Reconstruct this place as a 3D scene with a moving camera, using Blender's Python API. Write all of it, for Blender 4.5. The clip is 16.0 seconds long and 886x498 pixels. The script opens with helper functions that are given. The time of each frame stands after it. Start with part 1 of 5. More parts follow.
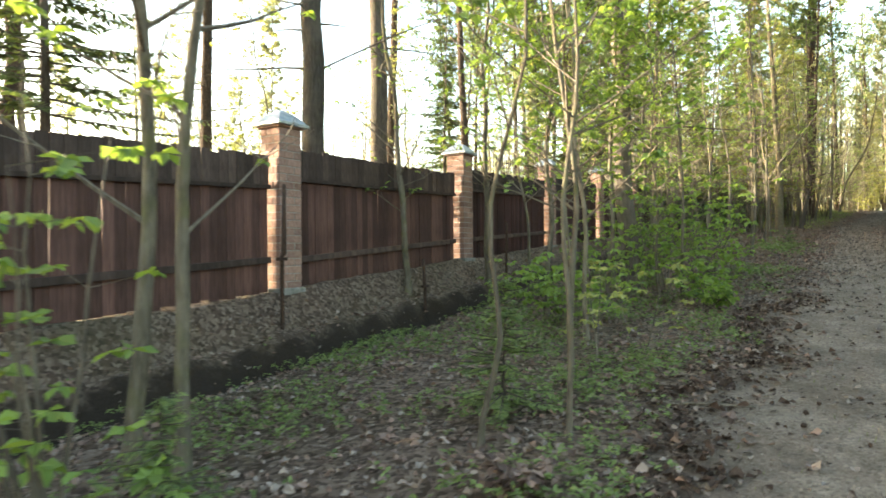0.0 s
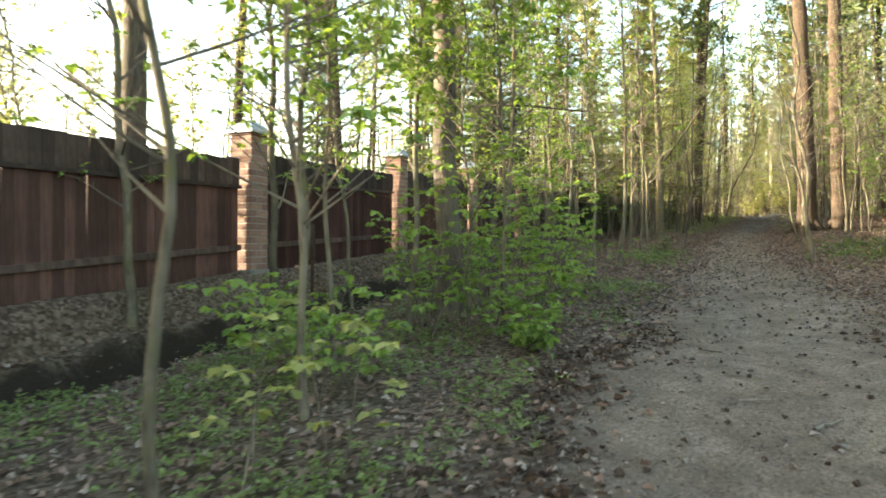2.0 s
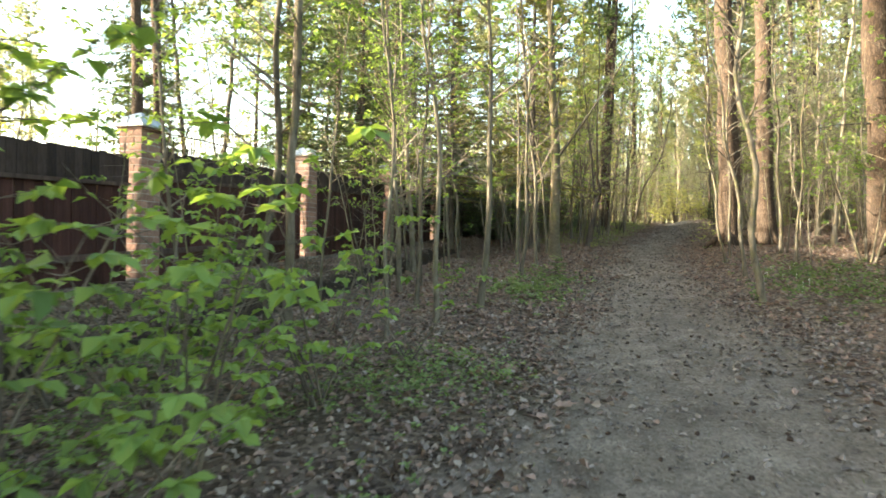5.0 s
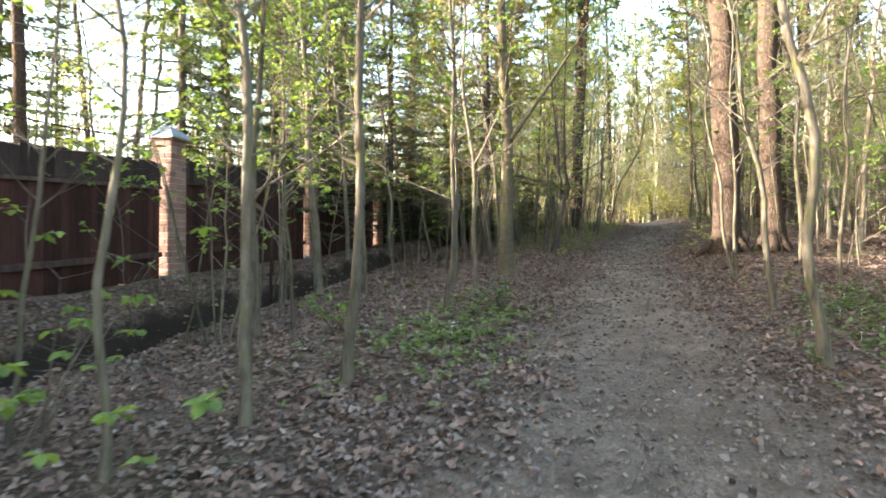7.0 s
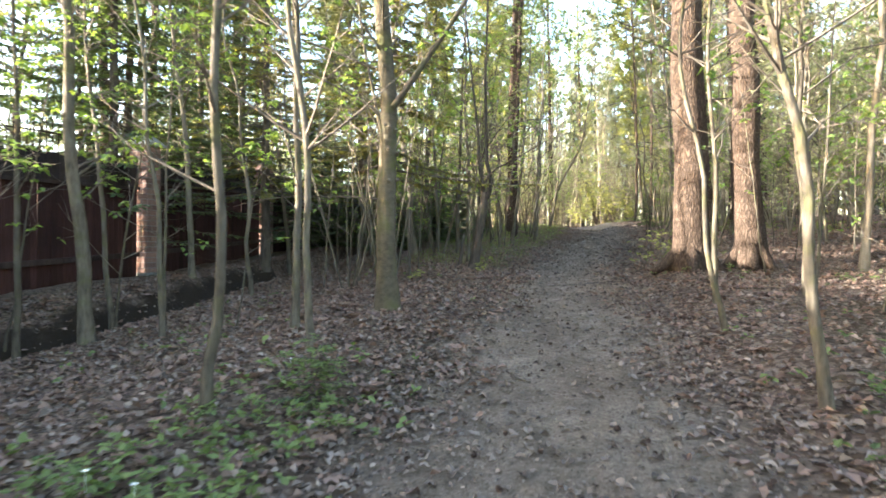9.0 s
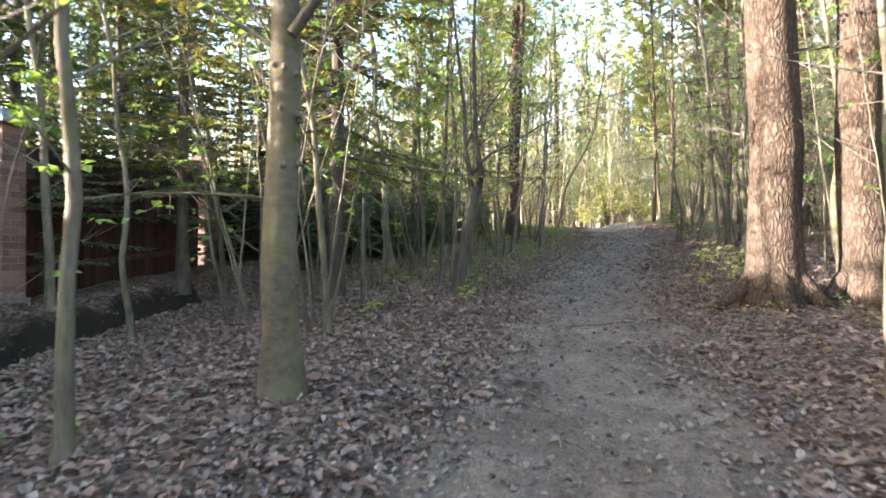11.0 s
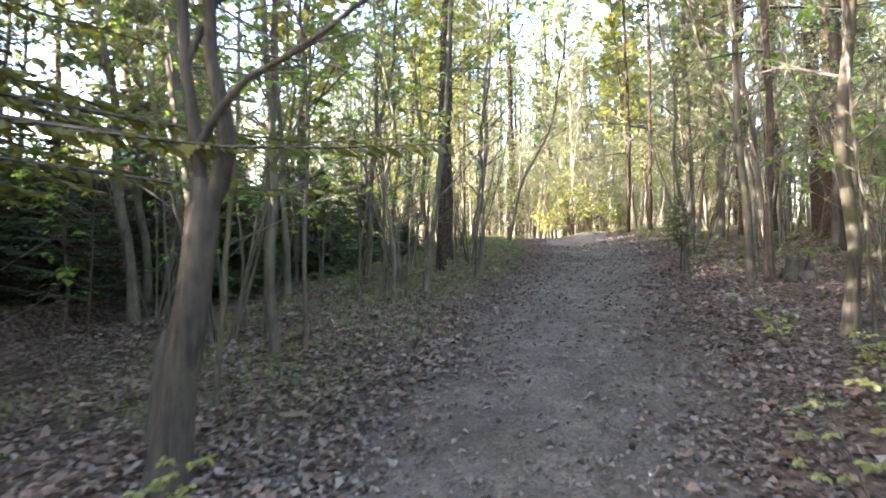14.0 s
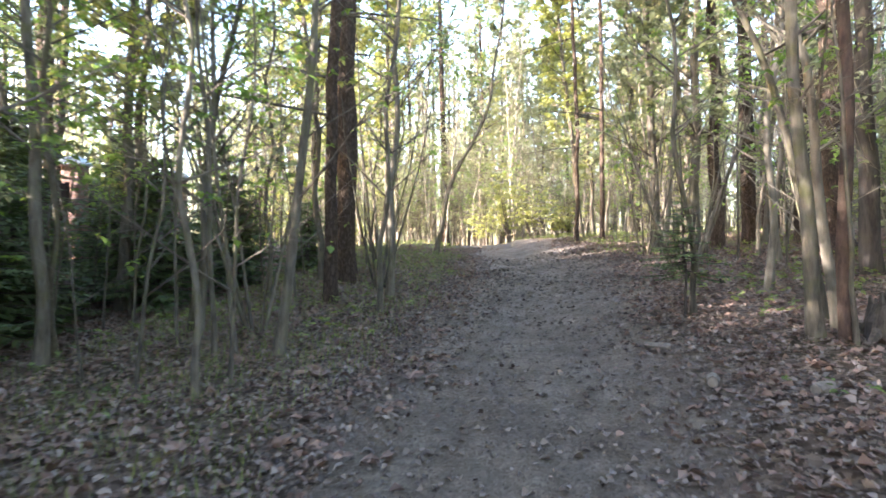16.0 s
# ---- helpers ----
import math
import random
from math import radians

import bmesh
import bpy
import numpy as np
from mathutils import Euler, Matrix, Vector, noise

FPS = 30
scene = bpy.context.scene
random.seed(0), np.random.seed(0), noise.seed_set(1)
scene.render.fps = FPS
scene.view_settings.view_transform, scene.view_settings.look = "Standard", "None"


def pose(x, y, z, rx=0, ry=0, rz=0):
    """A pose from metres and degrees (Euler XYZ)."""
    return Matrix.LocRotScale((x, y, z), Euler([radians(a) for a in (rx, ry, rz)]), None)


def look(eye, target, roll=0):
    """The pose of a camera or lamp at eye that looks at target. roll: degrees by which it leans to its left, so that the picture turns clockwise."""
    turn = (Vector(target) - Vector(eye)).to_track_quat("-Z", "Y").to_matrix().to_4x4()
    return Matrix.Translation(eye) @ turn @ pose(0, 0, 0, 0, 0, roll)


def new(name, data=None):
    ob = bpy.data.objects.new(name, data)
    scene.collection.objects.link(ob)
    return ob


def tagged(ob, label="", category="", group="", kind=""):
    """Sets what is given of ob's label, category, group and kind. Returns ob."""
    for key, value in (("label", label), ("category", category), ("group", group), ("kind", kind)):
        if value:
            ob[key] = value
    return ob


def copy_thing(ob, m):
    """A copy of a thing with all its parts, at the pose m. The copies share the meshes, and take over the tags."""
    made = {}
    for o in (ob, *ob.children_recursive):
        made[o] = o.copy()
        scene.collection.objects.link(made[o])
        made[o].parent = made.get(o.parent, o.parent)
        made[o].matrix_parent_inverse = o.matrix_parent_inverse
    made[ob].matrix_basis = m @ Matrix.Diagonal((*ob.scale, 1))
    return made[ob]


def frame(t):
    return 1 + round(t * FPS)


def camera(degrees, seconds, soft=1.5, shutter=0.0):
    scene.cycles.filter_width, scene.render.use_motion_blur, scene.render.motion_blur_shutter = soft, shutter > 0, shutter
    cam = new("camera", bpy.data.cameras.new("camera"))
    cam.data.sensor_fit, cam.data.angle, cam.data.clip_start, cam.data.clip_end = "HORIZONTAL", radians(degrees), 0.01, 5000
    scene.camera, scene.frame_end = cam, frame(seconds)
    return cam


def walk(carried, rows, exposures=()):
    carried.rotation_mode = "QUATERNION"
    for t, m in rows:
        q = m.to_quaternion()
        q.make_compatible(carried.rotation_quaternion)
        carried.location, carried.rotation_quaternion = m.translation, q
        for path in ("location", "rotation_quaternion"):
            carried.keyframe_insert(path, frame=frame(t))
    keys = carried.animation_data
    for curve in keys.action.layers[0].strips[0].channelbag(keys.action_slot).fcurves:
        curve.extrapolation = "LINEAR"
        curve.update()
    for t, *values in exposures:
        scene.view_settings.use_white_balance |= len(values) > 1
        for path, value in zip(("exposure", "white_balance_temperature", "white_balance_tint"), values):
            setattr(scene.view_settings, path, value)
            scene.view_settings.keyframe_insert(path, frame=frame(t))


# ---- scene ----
cam = camera(73.9, 16.0, 1.65, 0.35)
PATH = [
    (0.0, pose(0.017, 0.028, 1.470, 90.21, 0.43, 35.38)),
    (0.5, pose(0.133, 0.828, 1.497, 90.00, 0.23, 34.53)),
    (1.0, pose(0.168, 1.624, 1.571, 89.98, 0.10, 33.32)),
    (1.5, pose(0.282, 2.417, 1.614, 90.02, -0.17, 29.98)),
    (2.0, pose(0.284, 3.211, 1.671, 89.92, -0.25, 27.57)),
    (2.5, pose(0.347, 4.034, 1.728, 89.93, -0.26, 24.81)),
    (3.0, pose(0.339, 4.920, 1.781, 89.86, -0.22, 22.91)),
    (3.5, pose(0.315, 5.746, 1.829, 89.81, -0.43, 21.09)),
    (4.0, pose(0.207, 6.558, 1.901, 89.75, -0.69, 20.40)),
    (4.2, pose(0.164, 6.885, 1.934, 89.97, -0.85, 20.14)),
    (6.3, pose(-0.045, 10.510, 2.265, 90.02, -0.31, 19.06)),
    (6.5, pose(-0.058, 10.858, 2.280, 89.90, -0.32, 18.70)),
    (7.0, pose(-0.064, 11.747, 2.342, 89.95, -0.28, 17.62)),
    (7.5, pose(-0.022, 12.599, 2.396, 90.01, -0.17, 15.61)),
    (8.0, pose(-0.032, 13.511, 2.457, 90.11, -0.08, 13.13)),
    (8.5, pose(-0.035, 14.414, 2.526, 90.04, -0.28, 12.76)),
    (9.0, pose(0.031, 15.326, 2.585, 90.08, -0.29, 12.50)),
    (9.2, pose(0.040, 15.683, 2.598, 89.79, -0.24, 12.61)),
    (11.3, pose(-0.243, 18.981, 2.929, 89.89, -0.36, 12.99)),
    (11.5, pose(-0.248, 19.353, 2.972, 90.03, -0.44, 13.53)),
    (12.0, pose(-0.230, 20.297, 3.056, 90.12, -0.12, 13.69)),
    (12.5, pose(-0.270, 21.230, 3.123, 90.21, 0.14, 13.70)),
    (13.0, pose(-0.161, 22.112, 3.164, 90.30, 0.27, 12.47)),
    (13.5, pose(-0.123, 23.035, 3.259, 90.34, 0.40, 11.30)),
    (14.0, pose(-0.032, 23.903, 3.333, 90.34, 0.33, 9.37)),
    (14.5, pose(-0.030, 24.849, 3.453, 90.27, 0.29, 8.20)),
    (15.0, pose(0.001, 25.735, 3.535, 90.33, 0.40, 7.14)),
    (15.5, pose(-0.022, 26.619, 3.620, 90.38, 0.39, 5.73)),
    (16.0, pose(0.025, 27.456, 3.644, 90.42, 0.43, 3.21)),
]
EXPOSURE = 3.3
walk(cam, PATH, exposures=((0.0, EXPOSURE + 0.24, 7200, 8), (4.0, EXPOSURE + 0.3, 7000, 6), (7.0, EXPOSURE + 0.5, 6400, 16),
                           (9.0, EXPOSURE + 0.64, 6050, 15), (12.0, EXPOSURE + 0.84, 5900, 20), (16.0, EXPOSURE + 0.92, 5720, 22)))

# ---- sky and sun ----
SUN_FROM = Vector((-0.88, -0.41, 0.0)).normalized()
SUN_UP = radians(7.6)
world = bpy.data.worlds.new("evening_sky")
scene.world = world
world.use_nodes = True
sky_nodes = world.node_tree.nodes
sky_tex = sky_nodes.new("ShaderNodeTexSky")
sky_tex.sky_type = "NISHITA"
sky_tex.sun_disc = False
sky_tex.sun_elevation = SUN_UP
sky_tex.sun_rotation = math.atan2(SUN_FROM.x, SUN_FROM.y)
sky_tex.air_density, sky_tex.dust_density, sky_tex.ozone_density = 1.0, 2.5, 1.0
world.node_tree.links.new(sky_tex.outputs[0], sky_nodes["Background"].inputs[0])
sky_nodes["Background"].inputs[1].default_value = 0.15

sun = new("sun", bpy.data.lights.new("sun", "SUN"))
sun.data.energy = 3.9
sun.data.angle = radians(0.6)
sun.data.color = (1.0, 0.89, 0.72)
sun.matrix_world = look(SUN_FROM * 40 + Vector((0, 20, 40 * math.tan(SUN_UP))), (0, 20, 0))


# ---- materials ----
def material(name, rough=0.85, spec=0.25):
    m = bpy.data.materials.new(name)
    m.use_nodes = True
    b = m.node_tree.nodes["Principled BSDF"]
    b.inputs["Roughness"].default_value = rough
    b.inputs["Specular IOR Level"].default_value = spec
    return m, m.node_tree.nodes, m.node_tree.links, b


def node(nodes, kind, **sockets):
    n = nodes.new(kind)
    for key, value in sockets.items():
        n.inputs[key].default_value = value
    return n


def ramp(nodes, links, source, stops):
    r = nodes.new("ShaderNodeValToRGB")
    els = r.color_ramp.elements
    while len(els) < len(stops):
        els.new(0.5)
    for e, (p, c) in zip(els, stops):
        e.position, e.color = p, (*c, 1)
    links.new(source, r.inputs[0])
    return r.outputs[0]


def mixed(nodes, links, fac, a, b, mode="MIX"):
    n = nodes.new("ShaderNodeMix")
    n.data_type, n.blend_type = "RGBA", mode
    for value, s in ((fac, n.inputs[0]), (a, n.inputs[6]), (b, n.inputs[7])):
        if isinstance(value, (int, float)):
            s.default_value = value
        elif isinstance(value, tuple):
            s.default_value = (*value, 1)
        else:
            links.new(value, s)
    return n.outputs[2]


def coords(nodes, links, scale=(1, 1, 1), world_space=False):
    mp = nodes.new("ShaderNodeMapping")
    mp.inputs["Scale"].default_value = scale
    if world_space:
        links.new(nodes.new("ShaderNodeNewGeometry").outputs["Position"], mp.inputs[0])
    else:
        links.new(nodes.new("ShaderNodeTexCoord").outputs["Object"], mp.inputs[0])
    return mp.outputs[0]


def noise_of(nodes, links, vec, scale, detail=4.0, rough=0.55):
    n = node(nodes, "ShaderNodeTexNoise", Scale=scale, Detail=detail, Roughness=rough)
    links.new(vec, n.inputs["Vector"])
    return n.outputs["Fac"]


def bumped(nodes, links, b, height, strength, distance):
    bp = node(nodes, "ShaderNodeBump", Strength=strength, Distance=distance)
    links.new(height, bp.inputs["Height"])
    links.new(bp.outputs[0], b.inputs["Normal"])


def ground_material():
    m, n, l, b = material("woodland_soil", 0.95, 0.15)
    v = coords(n, l, world_space=True)
    big, mid, fine = noise_of(n, l, v, 0.5), noise_of(n, l, v, 4.0, 6), noise_of(n, l, v, 38.0, 6, 0.7)
    grit = noise_of(n, l, v, 160.0, 3, 0.7)
    soil = ramp(n, l, mid, [(0.3, (0.035, 0.026, 0.019)), (0.5, (0.085, 0.062, 0.045)), (0.72, (0.15, 0.115, 0.085))])
    cell = node(n, "ShaderNodeTexVoronoi", Scale=26.0, Randomness=1.0)
    warp = n.new("ShaderNodeVectorMath")
    warp.operation = "MULTIPLY_ADD"
    nzc = node(n, "ShaderNodeTexNoise", Scale=14.0, Detail=3.0)
    l.new(v, nzc.inputs["Vector"])
    l.new(nzc.outputs["Color"], warp.inputs[0])
    warp.inputs[1].default_value = (0.06, 0.06, 0.06)
    l.new(v, warp.inputs[2])
    l.new(warp.outputs[0], cell.inputs["Vector"])
    tone = n.new("ShaderNodeSeparateColor")
    l.new(cell.outputs["Color"], tone.inputs[0])
    scraps = ramp(n, l, tone.outputs[0], [(0.0, (0.065, 0.047, 0.036)), (0.45, (0.155, 0.112, 0.086)), (0.8, (0.245, 0.185, 0.145)), (1.0, (0.32, 0.255, 0.205))])
    soil = mixed(n, l, 0.88, soil, scraps)
    moss = ramp(n, l, fine, [(0.3, (0.03, 0.04, 0.015)), (0.7, (0.08, 0.095, 0.03))])
    soil = mixed(n, l, ramp(n, l, big, [(0.48, (0, 0, 0)), (0.66, (0.3, 0.3, 0.3))]), soil, moss)
    sand = ramp(n, l, fine, [(0.30, (0.17, 0.144, 0.123)), (0.5, (0.265, 0.231, 0.198)), (0.75, (0.345, 0.306, 0.264))])
    sand = mixed(n, l, ramp(n, l, mid, [(0.35, (0, 0, 0)), (0.65, (0.85, 0.85, 0.85))]), sand, (0.165, 0.141, 0.116))
    sand = mixed(n, l, ramp(n, l, grit, [(0.60, (0, 0, 0)), (0.68, (0.4, 0.4, 0.4))]), sand, (0.27, 0.24, 0.205))
    bits = node(n, "ShaderNodeTexVoronoi", Scale=55.0)
    l.new(warp.outputs[0], bits.inputs["Vector"])
    tone2 = n.new("ShaderNodeSeparateColor")
    l.new(bits.outputs["Color"], tone2.inputs[0])
    sand = mixed(n, l, 1.0, sand, ramp(n, l, tone2.outputs[1], [(0.0, (0.62, 0.60, 0.58)), (0.25, (0.9, 0.89, 0.88)), (0.75, (1.06, 1.06, 1.06)), (1.0, (1.28, 1.26, 1.23))]), "MULTIPLY")
    blot = noise_of(n, l, v, 1.4, 5, 0.6)
    sand = mixed(n, l, 1.0, sand, ramp(n, l, blot, [(0.3, (0.80, 0.75, 0.71)), (0.5, (1.08, 1.04, 0.99)), (0.7, (1.32, 1.28, 1.22))]), "MULTIPLY")
    worn = n.new("ShaderNodeAttribute")
    worn.attribute_name = "worn"
    edge = n.new("ShaderNodeMath")
    edge.operation = "MULTIPLY_ADD"
    l.new(mid, edge.inputs[0])
    edge.inputs[1].default_value = 0.7
    l.new(worn.outputs["Fac"], edge.inputs[2])
    mask = ramp(n, l, edge.outputs[0], [(0.52, (0, 0, 0)), (0.72, (0.55, 0.55, 0.55)), (1.05, (1, 1, 1))])
    # Dark soil of the ditch cut, deepened so that its shade is in the colour.
    shaded_peat = n.new("ShaderNodeAttribute")
    shaded_peat.attribute_name = "shaded_peat"
    soil = mixed(n, l, shaded_peat.outputs["Fac"], soil, mixed(n, l, fine, (0.016, 0.012, 0.009), (0.062, 0.048, 0.037)))
    l.new(mixed(n, l, mask, soil, sand), b.inputs["Base Color"])
    h = n.new("ShaderNodeMath")
    h.operation = "ADD"
    l.new(fine, h.inputs[0])
    l.new(grit, h.inputs[1])
    bumped(n, l, b, h.outputs[0], 1.0, 0.03)
    return m


def bark_material(name, dark, light, moss=0.0, stretch=0.12, scale=26.0, depth=0.02):
    m, n, l, b = material(name, 0.92, 0.15)
    v = coords(n, l, (1, 1, stretch))
    v2 = coords(n, l)
    rnd = n.new("ShaderNodeObjectInfo").outputs["Random"]
    streak, patch = noise_of(n, l, v, scale, 6, 0.65), noise_of(n, l, v2, 2.2, 4)
    col = ramp(n, l, streak, [(0.3, dark), (0.52, tuple((p + q) / 2 for p, q in zip(dark, light))), (0.75, light)])
    col = mixed(n, l, ramp(n, l, patch, [(0.45, (0, 0, 0)), (0.7, (0.6, 0.6, 0.6))]), col, tuple(c * 1.35 for c in light))
    if moss:
        col = mixed(n, l, ramp(n, l, noise_of(n, l, v2, 5.0, 5), [(0.5, (0, 0, 0)), (0.68, (moss, moss, moss))]), col, (0.10, 0.105, 0.035))
    tone = n.new("ShaderNodeHueSaturation")
    tone.inputs["Saturation"].default_value = 0.95
    val = n.new("ShaderNodeMapRange")
    val.inputs[3].default_value, val.inputs[4].default_value = 0.75, 1.25
    l.new(rnd, val.inputs[0])
    l.new(val.outputs[0], tone.inputs["Value"])
    l.new(col, tone.inputs["Color"])
    l.new(tone.outputs[0], b.inputs["Base Color"])
    bumped(n, l, b, streak, 0.8, depth)
    return m


def pine_material():
    m, n, l, b = material("pine_bark", 0.93, 0.12)
    v = coords(n, l, (1, 1, 0.34))
    vo = node(n, "ShaderNodeTexVoronoi", Scale=24.0)
    vo.feature = "DISTANCE_TO_EDGE"
    wob = n.new("ShaderNodeVectorMath")
    wob.operation = "MULTIPLY_ADD"
    nz = node(n, "ShaderNodeTexNoise", Scale=9.0, Detail=4.0)
    l.new(v, nz.inputs["Vector"])
    l.new(nz.outputs["Color"], wob.inputs[0])
    wob.inputs[1].default_value = (0.16, 0.16, 0.16)
    l.new(v, wob.inputs[2])
    l.new(wob.outputs[0], vo.inputs["Vector"])
    fine = noise_of(n, l, v, 45.0, 6, 0.7)
    plates = ramp(n, l, vo.outputs["Distance"], [(0.0, (0.040, 0.030, 0.023)), (0.16, (0.078, 0.058, 0.044)), (0.55, (0.110, 0.084, 0.064))])
    grain = ramp(n, l, fine, [(0.3, (0.62, 0.6, 0.57)), (0.7, (1.25, 1.22, 1.18))])
    col = mixed(n, l, 1.0, plates, grain, "MULTIPLY")
    l.new(col, b.inputs["Base Color"])
    bumped(n, l, b, ramp(n, l, vo.outputs["Distance"], [(0.0, (0, 0, 0)), (0.3, (1, 1, 1))]), 0.65, 0.02)
    return m


def leaf_material(name, a, b_, glow, through_it=0.45, rough=0.55):
    m, n, l, b = material(name, rough, 0.3)
    rnd = n.new("ShaderNodeNewGeometry").outputs["Random Per Island"]
    orand = n.new("ShaderNodeObjectInfo").outputs["Random"]
    add = n.new("ShaderNodeMath")
    add.operation = "MULTIPLY_ADD"
    l.new(orand, add.inputs[0])
    add.inputs[1].default_value = 0.35
    l.new(rnd, add.inputs[2])
    col = ramp(n, l, add.outputs[0], [(0.05, a), (0.6, b_), (1.2, tuple(min(1, c * 1.3) for c in b_))])
    l.new(col, b.inputs["Base Color"])
    if through_it:
        tr = n.new("ShaderNodeBsdfTranslucent")
        l.new(mixed(n, l, 1.0, col, glow, "MULTIPLY"), tr.inputs["Color"])
        mx = n.new("ShaderNodeMixShader")
        mx.inputs[0].default_value = through_it
        l.new(b.outputs[0], mx.inputs[1])
        l.new(tr.outputs[0], mx.inputs[2])
        l.new(mx.outputs[0], n["Material Output"].inputs["Surface"])
    return m


def timber_material(name, dark, light):
    m, n, l, b = material(name, 0.8, 0.2)
    v, v2 = coords(n, l, (1, 1, 0.06)), coords(n, l, world_space=True)
    grain = noise_of(n, l, v, 55.0, 6, 0.6)
    stain = noise_of(n, l, v2, 1.6, 5)
    rnd = n.new("ShaderNodeObjectInfo").outputs["Random"]
    col = ramp(n, l, grain, [(0.3, dark), (0.7, light)])
    col = mixed(n, l, ramp(n, l, stain, [(0.4, (0, 0, 0)), (0.72, (0.55, 0.55, 0.55))]), col, tuple(c * 0.45 for c in dark))
    tone = n.new("ShaderNodeHueSaturation")
    val = n.new("ShaderNodeMapRange")
    val.inputs[3].default_value, val.inputs[4].default_value = 0.62, 1.4
    l.new(rnd, val.inputs[0])
    l.new(val.outputs[0], tone.inputs["Value"])
    l.new(col, tone.inputs["Color"])
    l.new(tone.outputs[0], b.inputs["Base Color"])
    bumped(n, l, b, grain, 0.5, 0.006)
    return m


def masonry_material(name, stops, scale, depth, rough=0.9):
    m, n, l, b = material(name, rough, 0.2)
    v = coords(n, l, world_space=True)
    spots = noise_of(n, l, v, scale, 6, 0.65)
    rnd = n.new("ShaderNodeObjectInfo").outputs["Random"]
    tone = n.new("ShaderNodeHueSaturation")
    val = n.new("ShaderNodeMapRange")
    val.inputs[3].default_value, val.inputs[4].default_value = 0.72, 1.22
    l.new(rnd, val.inputs[0])
    l.new(val.outputs[0], tone.inputs["Value"])
    l.new(ramp(n, l, spots, stops), tone.inputs["Color"])
    l.new(tone.outputs[0], b.inputs["Base Color"])
    bumped(n, l, b, spots, 0.5, depth)
    return m


SOIL = ground_material()
BARK = bark_material("grey_bark", (0.036, 0.030, 0.023), (0.160, 0.139, 0.102), 0.6, 0.2, 22.0)
TWIG = bark_material("twig_bark", (0.055, 0.045, 0.036), (0.17, 0.145, 0.11))
# Grey bark made paler, so that sunlight on the stems is in the colour.
SUNLITBARK = bark_material("sunlit_grey_bark", (0.10, 0.085, 0.062), (0.25, 0.22, 0.165), 0.15)
PALE = bark_material("pale_smooth_bark", (0.055, 0.046, 0.031), (0.140, 0.120, 0.080), 0.8, 1.6, 13.0, 0.012)
DARKBARK = bark_material("dark_furrowed_bark", (0.030, 0.025, 0.021), (0.112, 0.094, 0.075), 0.2, 0.15, 30.0, 0.03)
PINEBARK = pine_material()
REDBARK = bark_material("flaking_red_bark", (0.040, 0.028, 0.022), (0.135, 0.090, 0.067), 0.2, 0.3, 26.0, 0.035)
LEAF = leaf_material("spring_leaf", (0.060, 0.112, 0.030), (0.150, 0.225, 0.060), (1.6, 1.5, 0.7))
YELLOWLEAF = leaf_material("yellow_green_leaf", (0.15, 0.17, 0.055), (0.28, 0.295, 0.115), (1.4, 1.35, 0.65))
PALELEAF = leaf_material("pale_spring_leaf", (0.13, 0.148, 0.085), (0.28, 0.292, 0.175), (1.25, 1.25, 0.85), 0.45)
NEEDLE = leaf_material("spruce_needle", (0.026, 0.046, 0.022), (0.072, 0.102, 0.040), (1.4, 1.4, 0.7), 0.25)
# Spruce needles yellowed in colour to show low sun on the boughs.
SUNLITNEEDLE = leaf_material("sunlit_spruce_needle", (0.045, 0.055, 0.016), (0.125, 0.125, 0.038), (1.5, 1.4, 0.6), 0.35)
PINENEEDLE = leaf_material("pine_needle", (0.035, 0.062, 0.022), (0.10, 0.13, 0.045), (1.4, 1.4, 0.6), 0.3)
HERB = leaf_material("herb_leaf", (0.048, 0.078, 0.028), (0.130, 0.172, 0.060), (1.3, 1.35, 0.75), 0.35)
DEADLEAF = leaf_material("fallen_leaf", (0.050, 0.031, 0.024), (0.185, 0.126, 0.099), (1.3, 1.1, 0.8), 0.1, 0.75)
GREYLEAF = leaf_material("old_fallen_leaf", (0.050, 0.039, 0.032), (0.215, 0.174, 0.144), (1, 1, 1), 0.0, 0.8)
PATHLEAF = leaf_material("trodden_leaf", (0.050, 0.038, 0.031), (0.165, 0.133, 0.110), (1, 1, 1), 0.0, 0.8)
CHIP = leaf_material("path_litter", (0.05, 0.04, 0.03), (0.22, 0.188, 0.15), (1, 1, 1), 0.0, 0.8)
GRASS = leaf_material("grass_blade", (0.06, 0.085, 0.025), (0.16, 0.19, 0.06), (1.4, 1.4, 0.7), 0.3)
PETAL = material("white_petal", 0.6)[0]
PETAL.node_tree.nodes["Principled BSDF"].inputs["Base Color"].default_value = (0.8, 0.8, 0.76, 1)
BOARD = timber_material("red_brown_timber", (0.043, 0.023, 0.019), (0.115, 0.062, 0.052))
TOPBOARD = timber_material("weathered_dark_timber", (0.030, 0.021, 0.018), (0.088, 0.062, 0.052))
MAROON = timber_material("maroon_timber", (0.022, 0.009, 0.008), (0.066, 0.030, 0.026))
BLACKBOARD = timber_material("near_black_timber", (0.018, 0.013, 0.012), (0.056, 0.040, 0.035))
BRICK = masonry_material("light_red_brick", [(0.3, (0.165, 0.098, 0.078)), (0.55, (0.24, 0.152, 0.122)), (0.8, (0.33, 0.235, 0.192))], 30.0, 0.004)
MORTAR = masonry_material("mortar", [(0.3, (0.17, 0.15, 0.13)), (0.7, (0.33, 0.30, 0.27))], 40.0, 0.004)
